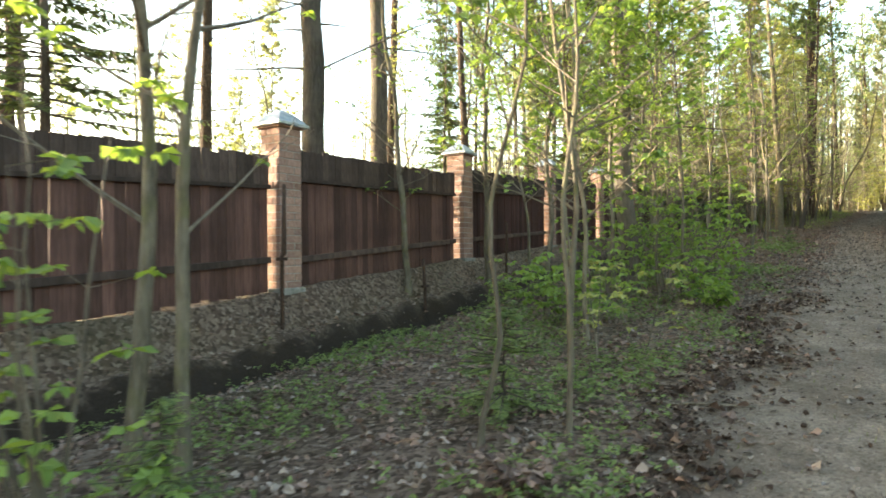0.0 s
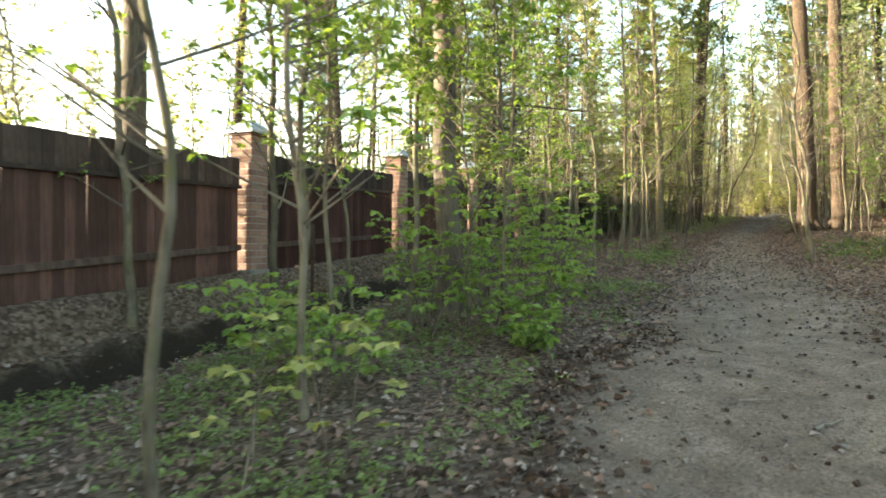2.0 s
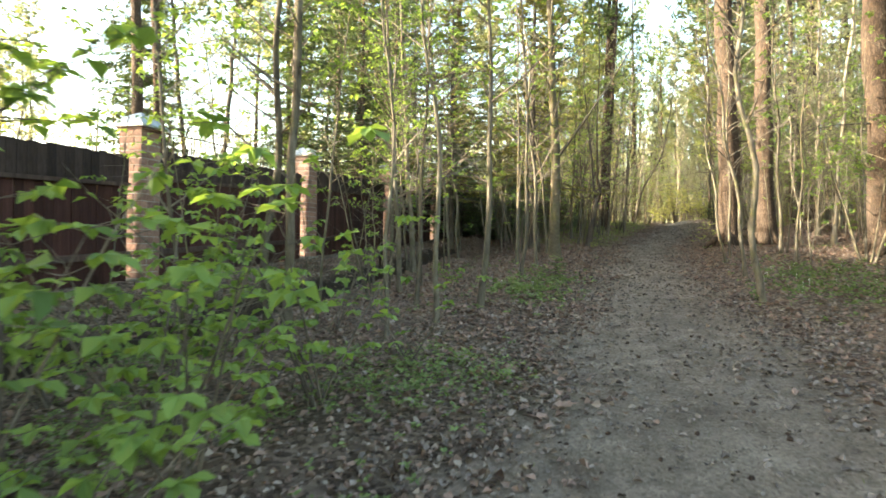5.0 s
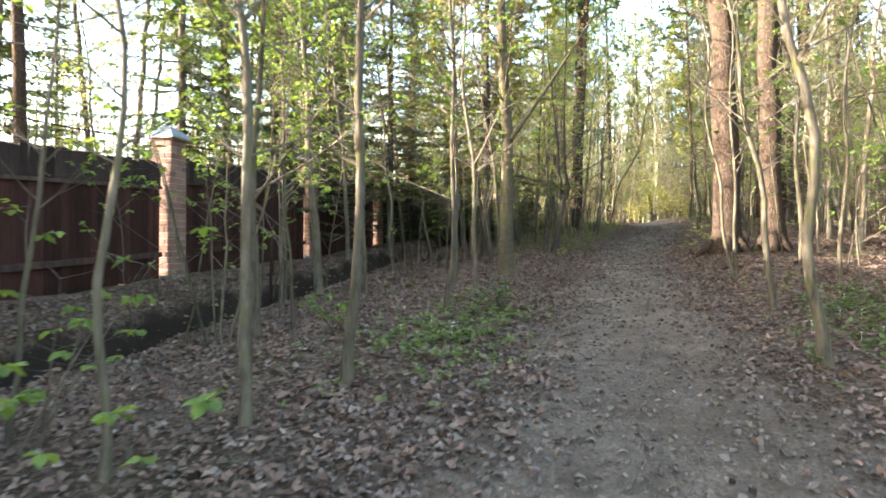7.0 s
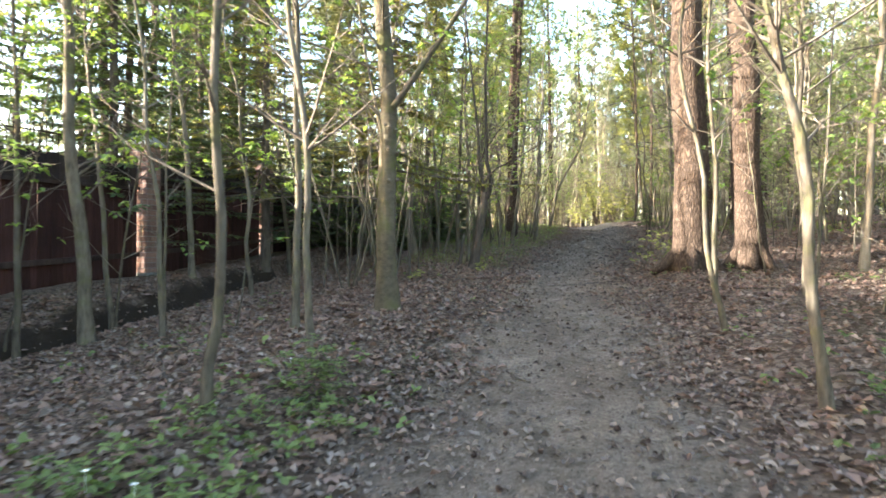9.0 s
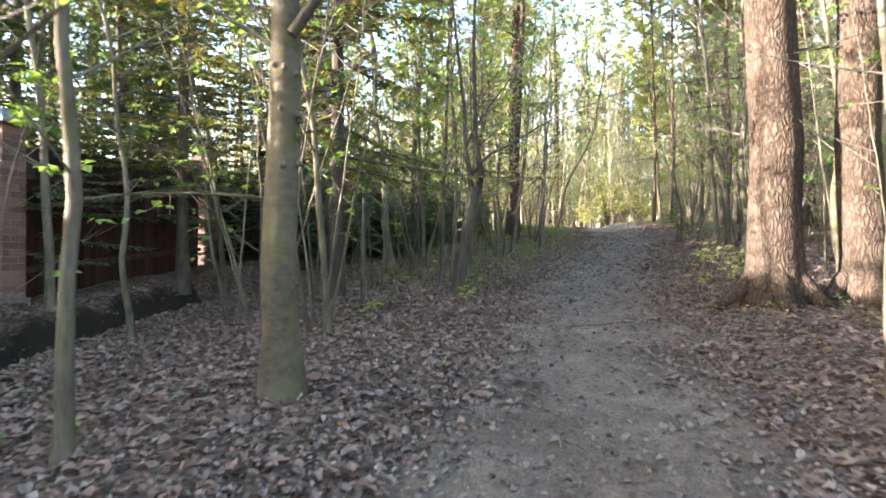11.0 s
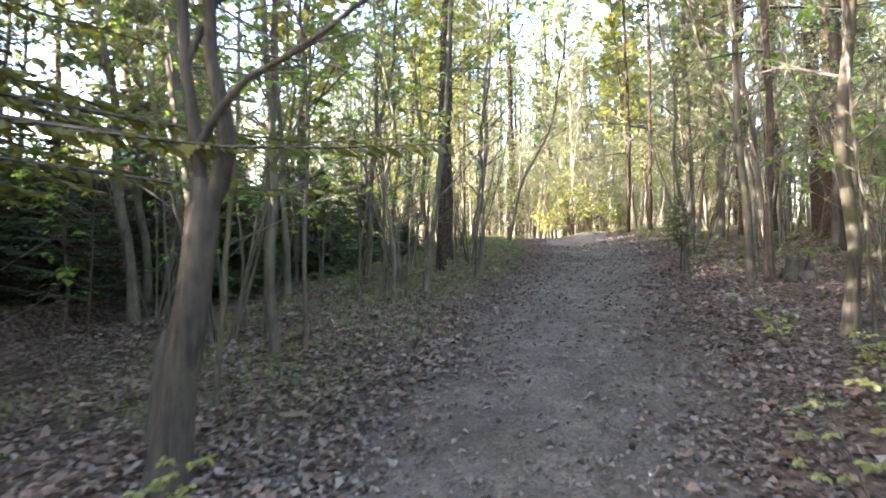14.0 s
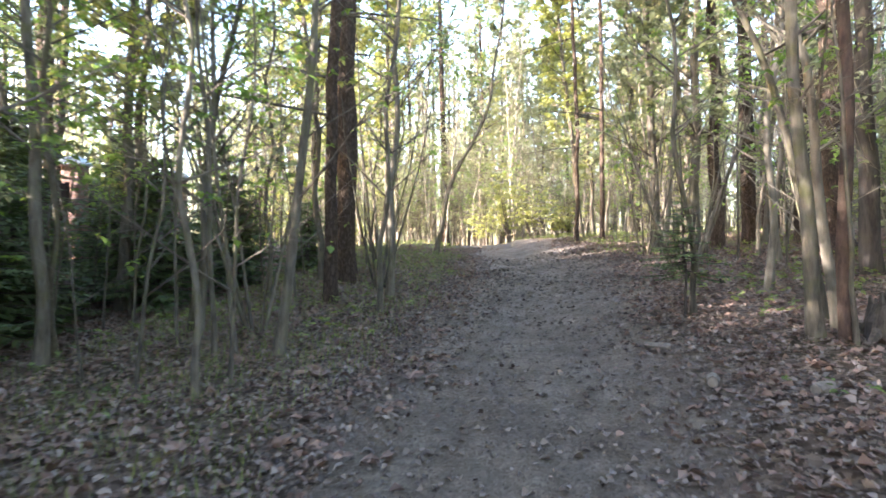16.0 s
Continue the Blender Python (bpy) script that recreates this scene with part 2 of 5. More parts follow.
CONCRETE = masonry_material("mossy_concrete", [(0.3, (0.09, 0.09, 0.075)), (0.7, (0.24, 0.235, 0.215))], 12.0, 0.006)
ZINC, zn, zl, zb = material("zinc_sheet", 0.42, 0.5)
zb.inputs["Metallic"].default_value = 0.65
zl.new(ramp(zn, zl, noise_of(zn, zl, coords(zn, zl), 9.0, 5), [(0.3, (0.20, 0.24, 0.27)), (0.7, (0.40, 0.44, 0.46))]), zb.inputs["Base Color"])
RUST = masonry_material("rusted_iron", [(0.3, (0.022, 0.015, 0.012)), (0.7, (0.075, 0.045, 0.032))], 30.0, 0.004)
CONE = masonry_material("pine_cone_scale", [(0.3, (0.022, 0.014, 0.010)), (0.7, (0.075, 0.048, 0.034))], 50.0, 0.004)
WOOD = masonry_material("cut_wood", [(0.3, (0.12, 0.10, 0.08)), (0.7, (0.25, 0.215, 0.175))], 18.0, 0.004)


# ---- mesh tools ----
class Soup:
    """Collects vertices and faces of one mesh."""

    def __init__(self):
        self.v, self.f, self.count = [], [], 0

    def add(self, verts, faces):
        verts = np.asarray(verts, float).reshape(-1, 3)
        self.v.append(verts)
        self.f.extend(tuple(i + self.count for i in f) for f in faces)
        self.count += len(verts)

    def tube(self, pts, radii, sides, lumps=0.0, rng=None):
        pts, radii = np.asarray(pts, float), np.asarray(radii, float)
        n = len(pts)
        t = np.gradient(pts, axis=0)
        t /= np.linalg.norm(t, axis=1)[:, None] + 1e-9
        ref = np.array([1.0, 0, 0]) if abs(t[0][0]) < 0.8 else np.array([0, 1.0, 0])
        a = np.cross(t, ref)
        a /= np.linalg.norm(a, axis=1)[:, None] + 1e-9
        b = np.cross(t, a)
        ang = np.linspace(0, 2 * math.pi, sides, endpoint=False)
        r = np.repeat(radii[:, None], sides, 1)
        if lumps:
            r = r * (1 + lumps * (rng.random((n, sides)) - 0.5))
        ring = pts[:, None, :] + r[:, :, None] * (np.cos(ang)[None, :, None] * a[:, None, :] + np.sin(ang)[None, :, None] * b[:, None, :])
        faces = []
        for i in range(n - 1):
            for j in range(sides):
                k = (j + 1) % sides
                faces.append((i * sides + j, i * sides + k, (i + 1) * sides + k, (i + 1) * sides + j))
        faces.append(tuple(range((n - 1) * sides, n * sides)))
        self.add(ring.reshape(-1, 3), faces)

    def leaves(self, pos, way, up, length, width, fold=0.25, oval=False):
        """Folded leaf blades hinged at the midrib: two triangles each, or two curling half ovals."""
        pos, way, up = (np.asarray(q, float) for q in (pos, way, up))
        n = len(pos)
        if n == 0:
            return
        way = way / (np.linalg.norm(way, axis=1)[:, None] + 1e-9)
        side = np.cross(way, up)
        side /= np.linalg.norm(side, axis=1)[:, None] + 1e-9
        nor = np.cross(side, way)
        L, W = np.broadcast_to(length, n)[:, None], np.broadcast_to(width, n)[:, None]
        tip = pos + way * L
        c = self.count
        if oval:
            lift = np.sin(pos[:, :1] * 91.0 + pos[:, 1:2] * 57.0)
            tip = tip + nor * L * 0.16 * lift
            rows = [pos, tip]
            for sg in (-1, 1):
                rows += [pos + way * L * 0.26 + side * sg * W * 0.42 + nor * W * fold * (0.7 + 0.6 * sg * lift), pos + way * L * 0.68 + side * sg * W * 0.40 + nor * W * fold * (1.0 - 0.8 * sg * lift)]
            self.v.append(np.stack(rows, 1).reshape(-1, 3))
            self.count += 6 * n
            for k in range(c, c + 6 * n, 6):
                self.f.append((k, k + 1, k + 3, k + 2))
                self.f.append((k, k + 4, k + 5, k + 1))
            return
        m = pos + way * L * 0.45
        q = np.stack([pos, m + side * W / 2 + nor * W * fold, tip, m - side * W / 2 + nor * W * fold], 1).reshape(-1, 3)
        self.v.append(q)
        self.count += 4 * n
        for i in range(n):
            k = c + 4 * i
            self.f.append((k, k + 1, k + 2))
            self.f.append((k, k + 2, k + 3))

    def mesh(self, name, mat, smooth=False):
        me = bpy.data.meshes.new(name)
        me.from_pydata(np.concatenate(self.v).tolist() if self.v else [], [], self.f)
        me.materials.append(mat)
        if smooth:
            me.polygons.foreach_set("use_smooth", np.ones(len(me.polygons), bool))
        me.update()
        return me


def thing(name, place, label, category, group="", turn=0.0):
    ob = new(name)
    ob.empty_display_size = 0.2
    ob.location = place
    ob.rotation_euler = (0, 0, turn)
    return tagged(ob, label, category, group)


def part(name, me, parent, label="", place=(0, 0, 0), turn=(0, 0, 0), size=(1, 1, 1)):
    ob = new(name, me)
    ob.parent = parent
    ob.location, ob.rotation_euler, ob.scale = place, turn, size
    if label:
        ob["label"] = label
    return ob


def box_mesh(name, sx, sy, sz, mat, bevel=0.004, base=False):
    bm = bmesh.new()
    bmesh.ops.create_cube(bm, size=1)
    for v in bm.verts:
        v.co = Vector((v.co.x * sx, v.co.y * sy, (v.co.z + (0.5 if base else 0)) * sz))
    if bevel:
        bmesh.ops.bevel(bm, geom=bm.edges[:], offset=bevel, segments=1, affect="EDGES")
    me = bpy.data.meshes.new(name)
    bm.to_mesh(me)
    bm.free()
    me.materials.append(mat)
    return me


# ---- the lie of the land ----
FENCE_Y = (-3.9, 0.7, 5.28, 9.85, 14.75, 19.75, 24.95, 29.9, 34.9, 39.9, 44.9)
FENCE_X = (-6.1, -6.25, -6.40, -6.53, -6.95, -7.42, -7.86, -8.2, -8.5, -8.75, -9.0)
FOOT_Z = (0.42, 0.70, 0.98, 1.32, 1.60, 1.87, 2.12, 2.45, 2.80, 3.17, 3.55)
HEAD_Z = (2.45, 2.80, 3.13, 3.36, 3.72, 4.10, 4.48, 4.85, 5.22, 5.60, 5.97)


def smooth(a, b, t):
    t = np.clip((t - a) / (b - a), 0, 1)
    return t * t * (3 - 2 * t)


def fence_x(y):
    return np.interp(y, FENCE_Y, FENCE_X)


def path_mid(y):
    return np.interp(y, (-5, 4, 12, 17, 23, 27, 32, 38, 46, 60), (0.35, 0.45, 0.4, 0.0, -0.15, -0.05, 0.4, 1.25, 1.15, -1.5))


def path_half(y):
    return np.interp(y, (-5, 9, 13, 17, 26, 38, 60), (1.3, 1.3, 1.15, 1.0, 0.95, 1.45, 1.2))


def off_path(x, y):
    """Distance from the middle of the path in half widths, with a ragged edge."""
    rag = 0.13 * np.sin(y * 1.9 + 1.1 * np.sin(x * 1.3)) + 0.10 * np.sin(y * 4.3 + x * 2.0 + 1.0) * np.sin(y * 0.7) + 0.06 * np.sin(y * 9.7 - x * 5.1)
    return np.abs(x - path_mid(y)) / path_half(y) + rag * np.sign(x - path_mid(y) + 1e-6)


def ditch_foot(y):
    """How far the foot of the ditch lies from the fence, with crumbled stretches."""
    return np.interp(y, (0, 10, 20), (0.75, 0.8, 1.55)) + 0.09 * np.sin(y * 2.3) * np.sin(y * 0.83 + 1) + 0.05 * np.sin(y * 6.1 + 2 * np.sin(y))


def land(x, y):
    """Height of the ground, without its small roughness."""
    x, y = np.asarray(x, float), np.asarray(y, float)
    yy = np.minimum(y, 43)
    over = np.maximum(y - 43, 0)
    z = 0.0012 + 0.0794 * yy + 0.0000824 * yy * np.abs(yy)
    z = z + 0.09 * (np.minimum(over, 9) - np.minimum(over, 9) ** 2 / 18) - 0.012 * np.maximum(over - 9, 0)
    z = z + 0.0322 * (np.clip(x, -5, 8) + 0.3 * np.clip(x - 8, 0, 20))
    z = z + 0.13 * smooth(1.0, 1.8, x) * smooth(15, 20, y) + 0.04 * smooth(1.8, 3.0, x) * smooth(27, 31, y)
    z = z + 0.14 * smooth(-1.0, -2.2, x) * smooth(13, 17, y) * smooth(-4.6, -3.0, x)
    u = x - fence_x(y) - 0.19
    foot = ditch_foot(y)
    plane0 = z
    bank = np.interp(y, FENCE_Y, FOOT_Z) - 0.02
    top = foot - 0.4
    face = np.interp(y, (0, 10, 20), (0.24, 0.26, 0.24)) + 0.05 * np.sin(y * 3.7) * np.sin(y * 1.1)
    near = plane0 - np.interp(y, (4, 14), (0.10, 0.16)) * np.exp(-((u - foot - 0.10) / 0.22) ** 2)
    t = smooth(0, 1, (foot - u) / 0.26)
    onbank = plane0 + face + (bank - plane0 - face) * np.clip((top - u) / np.maximum(top, 0.05), 0, 1)
    z = np.where(u > foot, near, near * (1 - t) + onbank * t)
    z = z - 0.03 * np.exp(-((x - path_mid(y)) / 0.8) ** 2)
    return z


def ditch(x, y):
    """How much a place lies on the bare cut of the ditch."""
    u = x - fence_x(y) - 0.19 - ditch_foot(y) + 0.05 * np.sin(y * 9.0 + x * 13.0)
    return smooth(-0.27, -0.17, u) * smooth(0.26, 0.12, u) * (y < 27)


def rough_land(x, y):
    x, y = np.asarray(x, float), np.asarray(y, float)
    w = 0.03 * (np.sin(x * 1.7 + 0.6 * y) * np.sin(y * 1.3 - 0.4 * x)) + 0.015 * np.sin(x * 5.1 + y * 2.3) * np.sin(y * 4.7)
    off = smooth(0.7, 1.5, np.abs(x - path_mid(y)))
    return land(x, y) + w * (0.15 + 0.85 * off)


def height(x, y):
    return float(rough_land(x, y))


def build_ground():
    xs = np.concatenate([-np.geomspace(400, 12.5, 16), np.arange(-12, -7, 0.4), np.arange(-7, 4, 0.09), np.arange(4, 12, 0.4), np.geomspace(12.5, 400, 16)])
    ys = np.concatenate([-np.geomspace(400, 5, 14), np.arange(-4, 46, 0.12), np.arange(46, 70, 0.8), np.geomspace(71, 600, 14)])
    X, Y = np.meshgrid(xs, ys)
    rng = np.random.default_rng(3)
    Z = rough_land(X, Y) + rng.normal(0, 0.005, X.shape) * (np.abs(X) < 8)
    nx, ny = len(xs), len(ys)
    V = np.stack([X, Y, Z], 2).reshape(-1, 3)
    i = np.arange(nx * ny).reshape(ny, nx)
    F = np.stack([i[:-1, :-1], i[:-1, 1:], i[1:, 1:], i[1:, :-1]], 2).reshape(-1, 4)
    me = bpy.data.meshes.new("ground")
    me.from_pydata(V.tolist(), [], F.tolist())
    me.materials.append(SOIL)
    me.polygons.foreach_set("use_smooth", np.ones(len(me.polygons), bool))
    worn = smooth(1.45, 0.35, off_path(X, Y)) * np.interp(Y, (8, 14), (0.80, 0.90))
    at = me.attributes.new("worn", "FLOAT", "POINT")
    at.data.foreach_set("value", worn.ravel().astype(np.float32))
    # Mask for the dark ditch soil with its painted shade.
    pt = me.attributes.new("shaded_peat", "FLOAT", "POINT")
    pt.data.foreach_set("value", ditch(X, Y).ravel().astype(np.float32))
    me.update()
    tagged(new("ground", me), "dark woodland soil with a trodden grey sandy footpath", "ground", kind="structure")


build_ground()


# ---- fence of timber panels between brick pillars ----
BRICK_ME = box_mesh("brick", 0.25, 0.12, 0.088, BRICK, 0.006)
BOARD_ME = box_mesh("board", 0.024, 0.118, 1.0, BOARD, 0.003, True)
SHORT_ME = box_mesh("upper_board", 0.026, 0.132, 1.0, TOPBOARD, 0.003, True)
MAROON_BOARD_ME = box_mesh("board", 0.024, 0.118, 1.0, MAROON, 0.003, True)
DARK_SHORT_ME = box_mesh("upper_board", 0.026, 0.132, 1.0, BLACKBOARD, 0.003, True)
RAIL_ME = box_mesh("rail", 0.05, 1.0, 0.085, TOPBOARD, 0.004)
RNG = np.random.default_rng(11)


def cap_mesh():
    s = Soup()
    w, e = 0.27, 0.235
    rows = ((w, 0.0), (w, 0.035), (w - 0.03, 0.05), (e - 0.02, 0.085), (0.15, 0.15), (0.13, 0.165), (0.02, 0.235))
    vs = [(sx * r, sy * r, z) for r, z in rows for sx, sy in ((-1, -1), (1, -1), (1, 1), (-1, 1))]
    fs = [(0, 3, 2, 1)] + [(4 * i + j, 4 * i + (j + 1) % 4, 4 * i + 4 + (j + 1) % 4, 4 * i + 4 + j) for i in range(len(rows) - 1) for j in range(4)]
    fs.append(tuple(4 * (len(rows) - 1) + j for j in range(4)))
    s.add(vs, fs)
    return s.mesh("cap", ZINC)


CAP_ME = cap_mesh()


def brick_pillar(x, y, foot, head, turn):
    p = thing("brick_pillar", (x, y, foot), "square light red brick fence pillar with a hipped grey zinc cap", "fence pillar", "brick fence pillars", turn)
    tall = head - foot
    courses = max(1, round(tall / 0.1))
    step = tall / courses
    part("footing", box_mesh("footing", 0.46, 0.46, 0.5, CONCRETE, 0.012), p, "mossy grey concrete footing", (0, 0, -0.235))
    part("mortar_core", box_mesh("mortar_core", 0.366, 0.366, tall - 0.012, MORTAR, 0), p, "pale mortar", (0, 0, tall / 2))
    for c in range(courses):
        z = (c + 0.5) * step
        flip = 1 if c % 2 else -1
        for k in range(4):
            a = k * math.pi / 2
            ox, oy = flip * 0.065, 0.13
            jit = RNG.normal(0, 0.0015, 2)
            part("brick", BRICK_ME, p, place=(ox * math.cos(a) - oy * math.sin(a) + jit[0], ox * math.sin(a) + oy * math.cos(a) + jit[1], z), turn=(0, 0, a + RNG.normal(0, 0.006)), size=(1, 1, (step - 0.012) / 0.088))
    part("cap_course", box_mesh("cap_course", 0.43, 0.43, 0.03, BRICK, 0.006), p, "projecting brick course", (0, 0, tall + 0.016))
    part("cap", CAP_ME, p, "folded grey zinc cap", (0, 0, tall + 0.032))


def fence_panel(k):
    x0, y0, x1, y1 = FENCE_X[k], FENCE_Y[k], FENCE_X[k + 1], FENCE_Y[k + 1]
    run = math.hypot(x1 - x0, y1 - y0)
    ux, uy = (x1 - x0) / run, (y1 - y0) / run
    turn = math.atan2(uy, ux) - math.pi / 2
    f = thing("fence_panel", (x0, y0, FOOT_Z[k]), "dark maroon board fence panel with a near-black upper row" if k > 2 else "tall red-brown board fence panel with a weathered dark upper row", "fence", "timber fence panels", turn)
    # Panels from the fourth on have darker, redder boards.
    board_me, short_me = (MAROON_BOARD_ME, DARK_SHORT_ME) if k > 2 else (BOARD_ME, SHORT_ME)
    start, end = 0.24, run - 0.24
    n = int((end - start) / 0.124)
    z_lo = lambda d: (FOOT_Z[k + 1] - FOOT_Z[k]) * d / run - (0.055 if k > 1 else 0.016)
    z_hi = lambda d: HEAD_Z[k] - 0.24 - FOOT_Z[k] + (HEAD_Z[k + 1] - 0.12 - HEAD_Z[k]) * d / run
    for i in range(n):
        d = start + (end - start) * (i + 0.5) / n
        lo, hi = z_lo(d) + RNG.normal(0, 0.012), z_hi(d)
        part("board", board_me, f, place=(-0.012 + RNG.normal(0, 0.003), d, lo), turn=(RNG.normal(0, 0.003), 0, 0.035 + RNG.normal(0, 0.008)), size=(1, (end - start) / n / 0.1165, hi - 0.36 - lo))
        top = hi + RNG.normal(0, 0.013)
        part("upper_board", short_me, f, place=(0.02 + RNG.normal(0, 0.003), d, hi - 0.40), turn=(RNG.normal(0, 0.005), 0, RNG.normal(0, 0.02)), size=(1, (end - start) / n / 0.134, top - hi + 0.40))
    for low, label in ((True, "dark lower rail"), (False, "dark upper rail")):
        za = z_lo(start) + 0.42 if low else z_hi(start) - 0.42
        zb_ = z_lo(end) + 0.42 if low else z_hi(end) - 0.42
        pitch = math.atan2(zb_ - za, end - start)
        part("rail", RAIL_ME, f, label, (0.028, (start + end) / 2, (za + zb_) / 2), (pitch, 0, 0), (1, (end - start) + 0.05, 1 if low else 0.6))


for k in range(len(FENCE_Y)):
    a = min(k, len(FENCE_Y) - 2)
    turn = math.atan2(FENCE_Y[a + 1] - FENCE_Y[a], FENCE_X[a + 1] - FENCE_X[a]) - math.pi / 2
    brick_pillar(FENCE_X[k], FENCE_Y[k], FOOT_Z[k], HEAD_Z[k], turn)
for k in range(len(FENCE_Y) - 1):
    fence_panel(k)


def iron_post(x, y, tall, lean):
    s = Soup()
    s.tube([(0, 0, -0.2), (0, 0.004, tall * 0.5), (lean * 0.5, 0.01, tall * 0.52), (lean, 0.0, tall)], [0.028, 0.026, 0.034, 0.022], 6)
    p = thing("iron_post", (x, y, height(x, y)), "bent rusty dark iron post standing beside the ditch", "post", "old iron posts")
    part("post", s.mesh("post", RUST, True), p)
    part("bracket", box_mesh("bracket", 0.06, 0.14, 0.04, RUST, 0.004), p, "rusty cross bracket", (0, 0, tall * 0.48))


iron_post(-5.75, 4.75, 1.75, 0.05)
iron_post(-5.72, 7.6, 0.85, -0.03)
iron_post(-5.85, 10.5, 1.15, 0.02)
iron_post(-5.75, 20.2, 1.2, 0.03)


def iron_railing():
    """A tall picket railing in the garden behind the board fence."""
    x0, y0, y1, tall = -9.6, 16.6, 25.0, 2.9
    base = height(x0, y0)
    ob = thing("iron_railing", (x0, y0, base), "tall thin dark iron picket railing in the garden behind the fence", "railing")
    picket = Soup()
    picket.tube([(0, 0, -0.1), (0, 0, tall * 0.5), (0, 0, tall - 0.1), (0, 0, tall)], [0.009, 0.009, 0.009, 0.002], 4)
    me = picket.mesh("picket", RUST)
    n = int((y1 - y0) / 0.13)
    for i in range(n):
        y = y0 + (y1 - y0) * i / (n - 1)
        part("picket", me, ob, place=(0, y - y0, height(x0, y) - base))
    for h in (0.4, tall - 0.25):
        r = Soup()
        ys = np.linspace(y0, y1, 12)
        r.tube(np.stack([ys * 0 + 0.012, ys - y0, rough_land(ys * 0 + x0, ys) - base + h], 1), np.full(12, 0.014), 4)
        part("rail", r.mesh("rail", RUST), ob)


iron_railing()


# ---- trees ----
def along(rng, base, way, length, n, curl=0.0, wob=0.03):
    """A curved run of points from base."""
    t = np.linspace(0, 1, n)[:, None]
    way = np.asarray(way, float) / np.linalg.norm(way)
    p = np.asarray(base, float) + way * length * t + np.array([0, 0, 1.0]) * curl * length * t * t
    w = rng.normal(0, wob * length, (n, 3)) * t
    return p + np.cumsum(w, 0) * 0.35


def stem_line(rng, tall, mid, top, n=18):
    hs = np.array([0.0, mid[2], top[2], tall])
    slope = (np.array(top[:2]) - np.array(mid[:2])) / max(top[2] - mid[2], 0.3)
    end = np.array(top[:2]) + np.clip(slope, -0.16, 0.16) * (tall - top[2])
    z = np.linspace(0, 1, n) ** 1.15 * tall
    k = [np.interp(z, hs, [0, mid[i], top[i], end[i]]) for i in (0, 1)]
    ker = np.array([0.25, 0.5, 0.25])
    for i in (0, 1):
        s = np.convolve(np.pad(k[i], 1, mode="edge"), ker, "valid")
        s = s + 0.035 * rng.normal() * np.sin(z * rng.uniform(1.8, 3.6)) * smooth(0, 1.2, z)
        s[0] = 0
        k[i] = s + np.cumsum(rng.normal(0, 0.009, n)) * (z > 0.2)
    return np.stack([k[0], k[1], z], 1)


def broadleaf(rng, d, tall, mid, top, leafy, low, leaf, sides=8, dens=3.6):
    """Meshes of a thin broad-leaved tree: stem, branches, leaves."""
    stem, limbs, crown = Soup(), Soup(), Soup()
    line = stem_line(rng, tall, mid, top)
    s = np.linspace(0, 1, len(line)) ** 1.15
    rad = d / 2 * (1 - 0.86 * s) * (1 + 0.5 * np.exp(-line[:, 2] / 0.10))
    line[0, 2] = -0.12
    stem.tube(line, rad, sides, 0.10, rng)
    pos, way = [], []
    starts = []
    for i in range(max(4, int(tall * dens))):
        z = low + (tall * 0.98 - low) * rng.random() ** 0.85
        b = np.array([np.interp(z, line[:, 2], line[:, j]) for j in range(3)])
        f = (z - low) / max(tall - low, 0.5)
        starts.append((b, f, np.interp(z, line[:, 2], rad)))
    for b, f, r in starts:
        a = rng.random() * 2 * math.pi
        rise = 0.35 + 0.9 * rng.random() * (0.4 + f)
        n = along(rng, b, (math.cos(a), math.sin(a), rise), (0.35 + 1.3 * rng.random()) * (1.15 - 0.6 * f) * min(1.0, tall / 6), 6, 0.12, 0.05)
        br = min(r * 0.55, 0.004 + 0.010 * rng.random() + d * 0.06)
        limbs.tube(n, np.linspace(br, 0.0018, 6), 4)
        tips = [n[-1], n[-2], n[3]]
        for _ in range(3):
            k = rng.integers(2, 5)
            a2 = a + rng.normal(0, 0.9)
            tw = along(rng, n[k], (math.cos(a2), math.sin(a2), rng.normal(0.35, 0.4)), 0.15 + 0.38 * rng.random(), 4, 0.05, 0.05)
            limbs.tube(tw, np.linspace(br * 0.45, 0.0012, 4), 3)
            tips += [tw[-1], tw[-1], tw[2]]
        for tip in tips:
            if rng.random() > leafy * (0.55 + 1.1 * f):
                continue
            m = rng.integers(2, 6)
            a3 = rng.random() * 6.28 + np.arange(m) * 6.28 / m
            pos.append(np.repeat(tip[None], m, 0) + rng.normal(0, 0.012, (m, 3)))
            way.append(np.stack([np.cos(a3), np.sin(a3), rng.normal(-0.45, 0.35, m)], 1))
    if pos:
        pos, way = np.concatenate(pos), np.concatenate(way)
        up = np.tile([0, 0, 1.0], (len(pos), 1)) + rng.normal(0, 0.25, (len(pos), 3))
        ln = leaf * (0.55 + 0.7 * rng.random(len(pos)))
        crown.leaves(pos, way, up, ln, ln * 0.72)
    return stem, limbs, crown


def tree_thing(name, x, y, label, group, parts, category="tree"):
    ob = thing(name, (x, y, height(x, y)), label, category, group)
    for pname, soup, mat, sm in parts:
        if soup.count:
            p = part(pname, soup.mesh(pname, mat, sm), ob)
            if pname not in ("trunk", "stump", "branch"):
                p["kind"] = "stuff"
    return ob


SEED = [100]


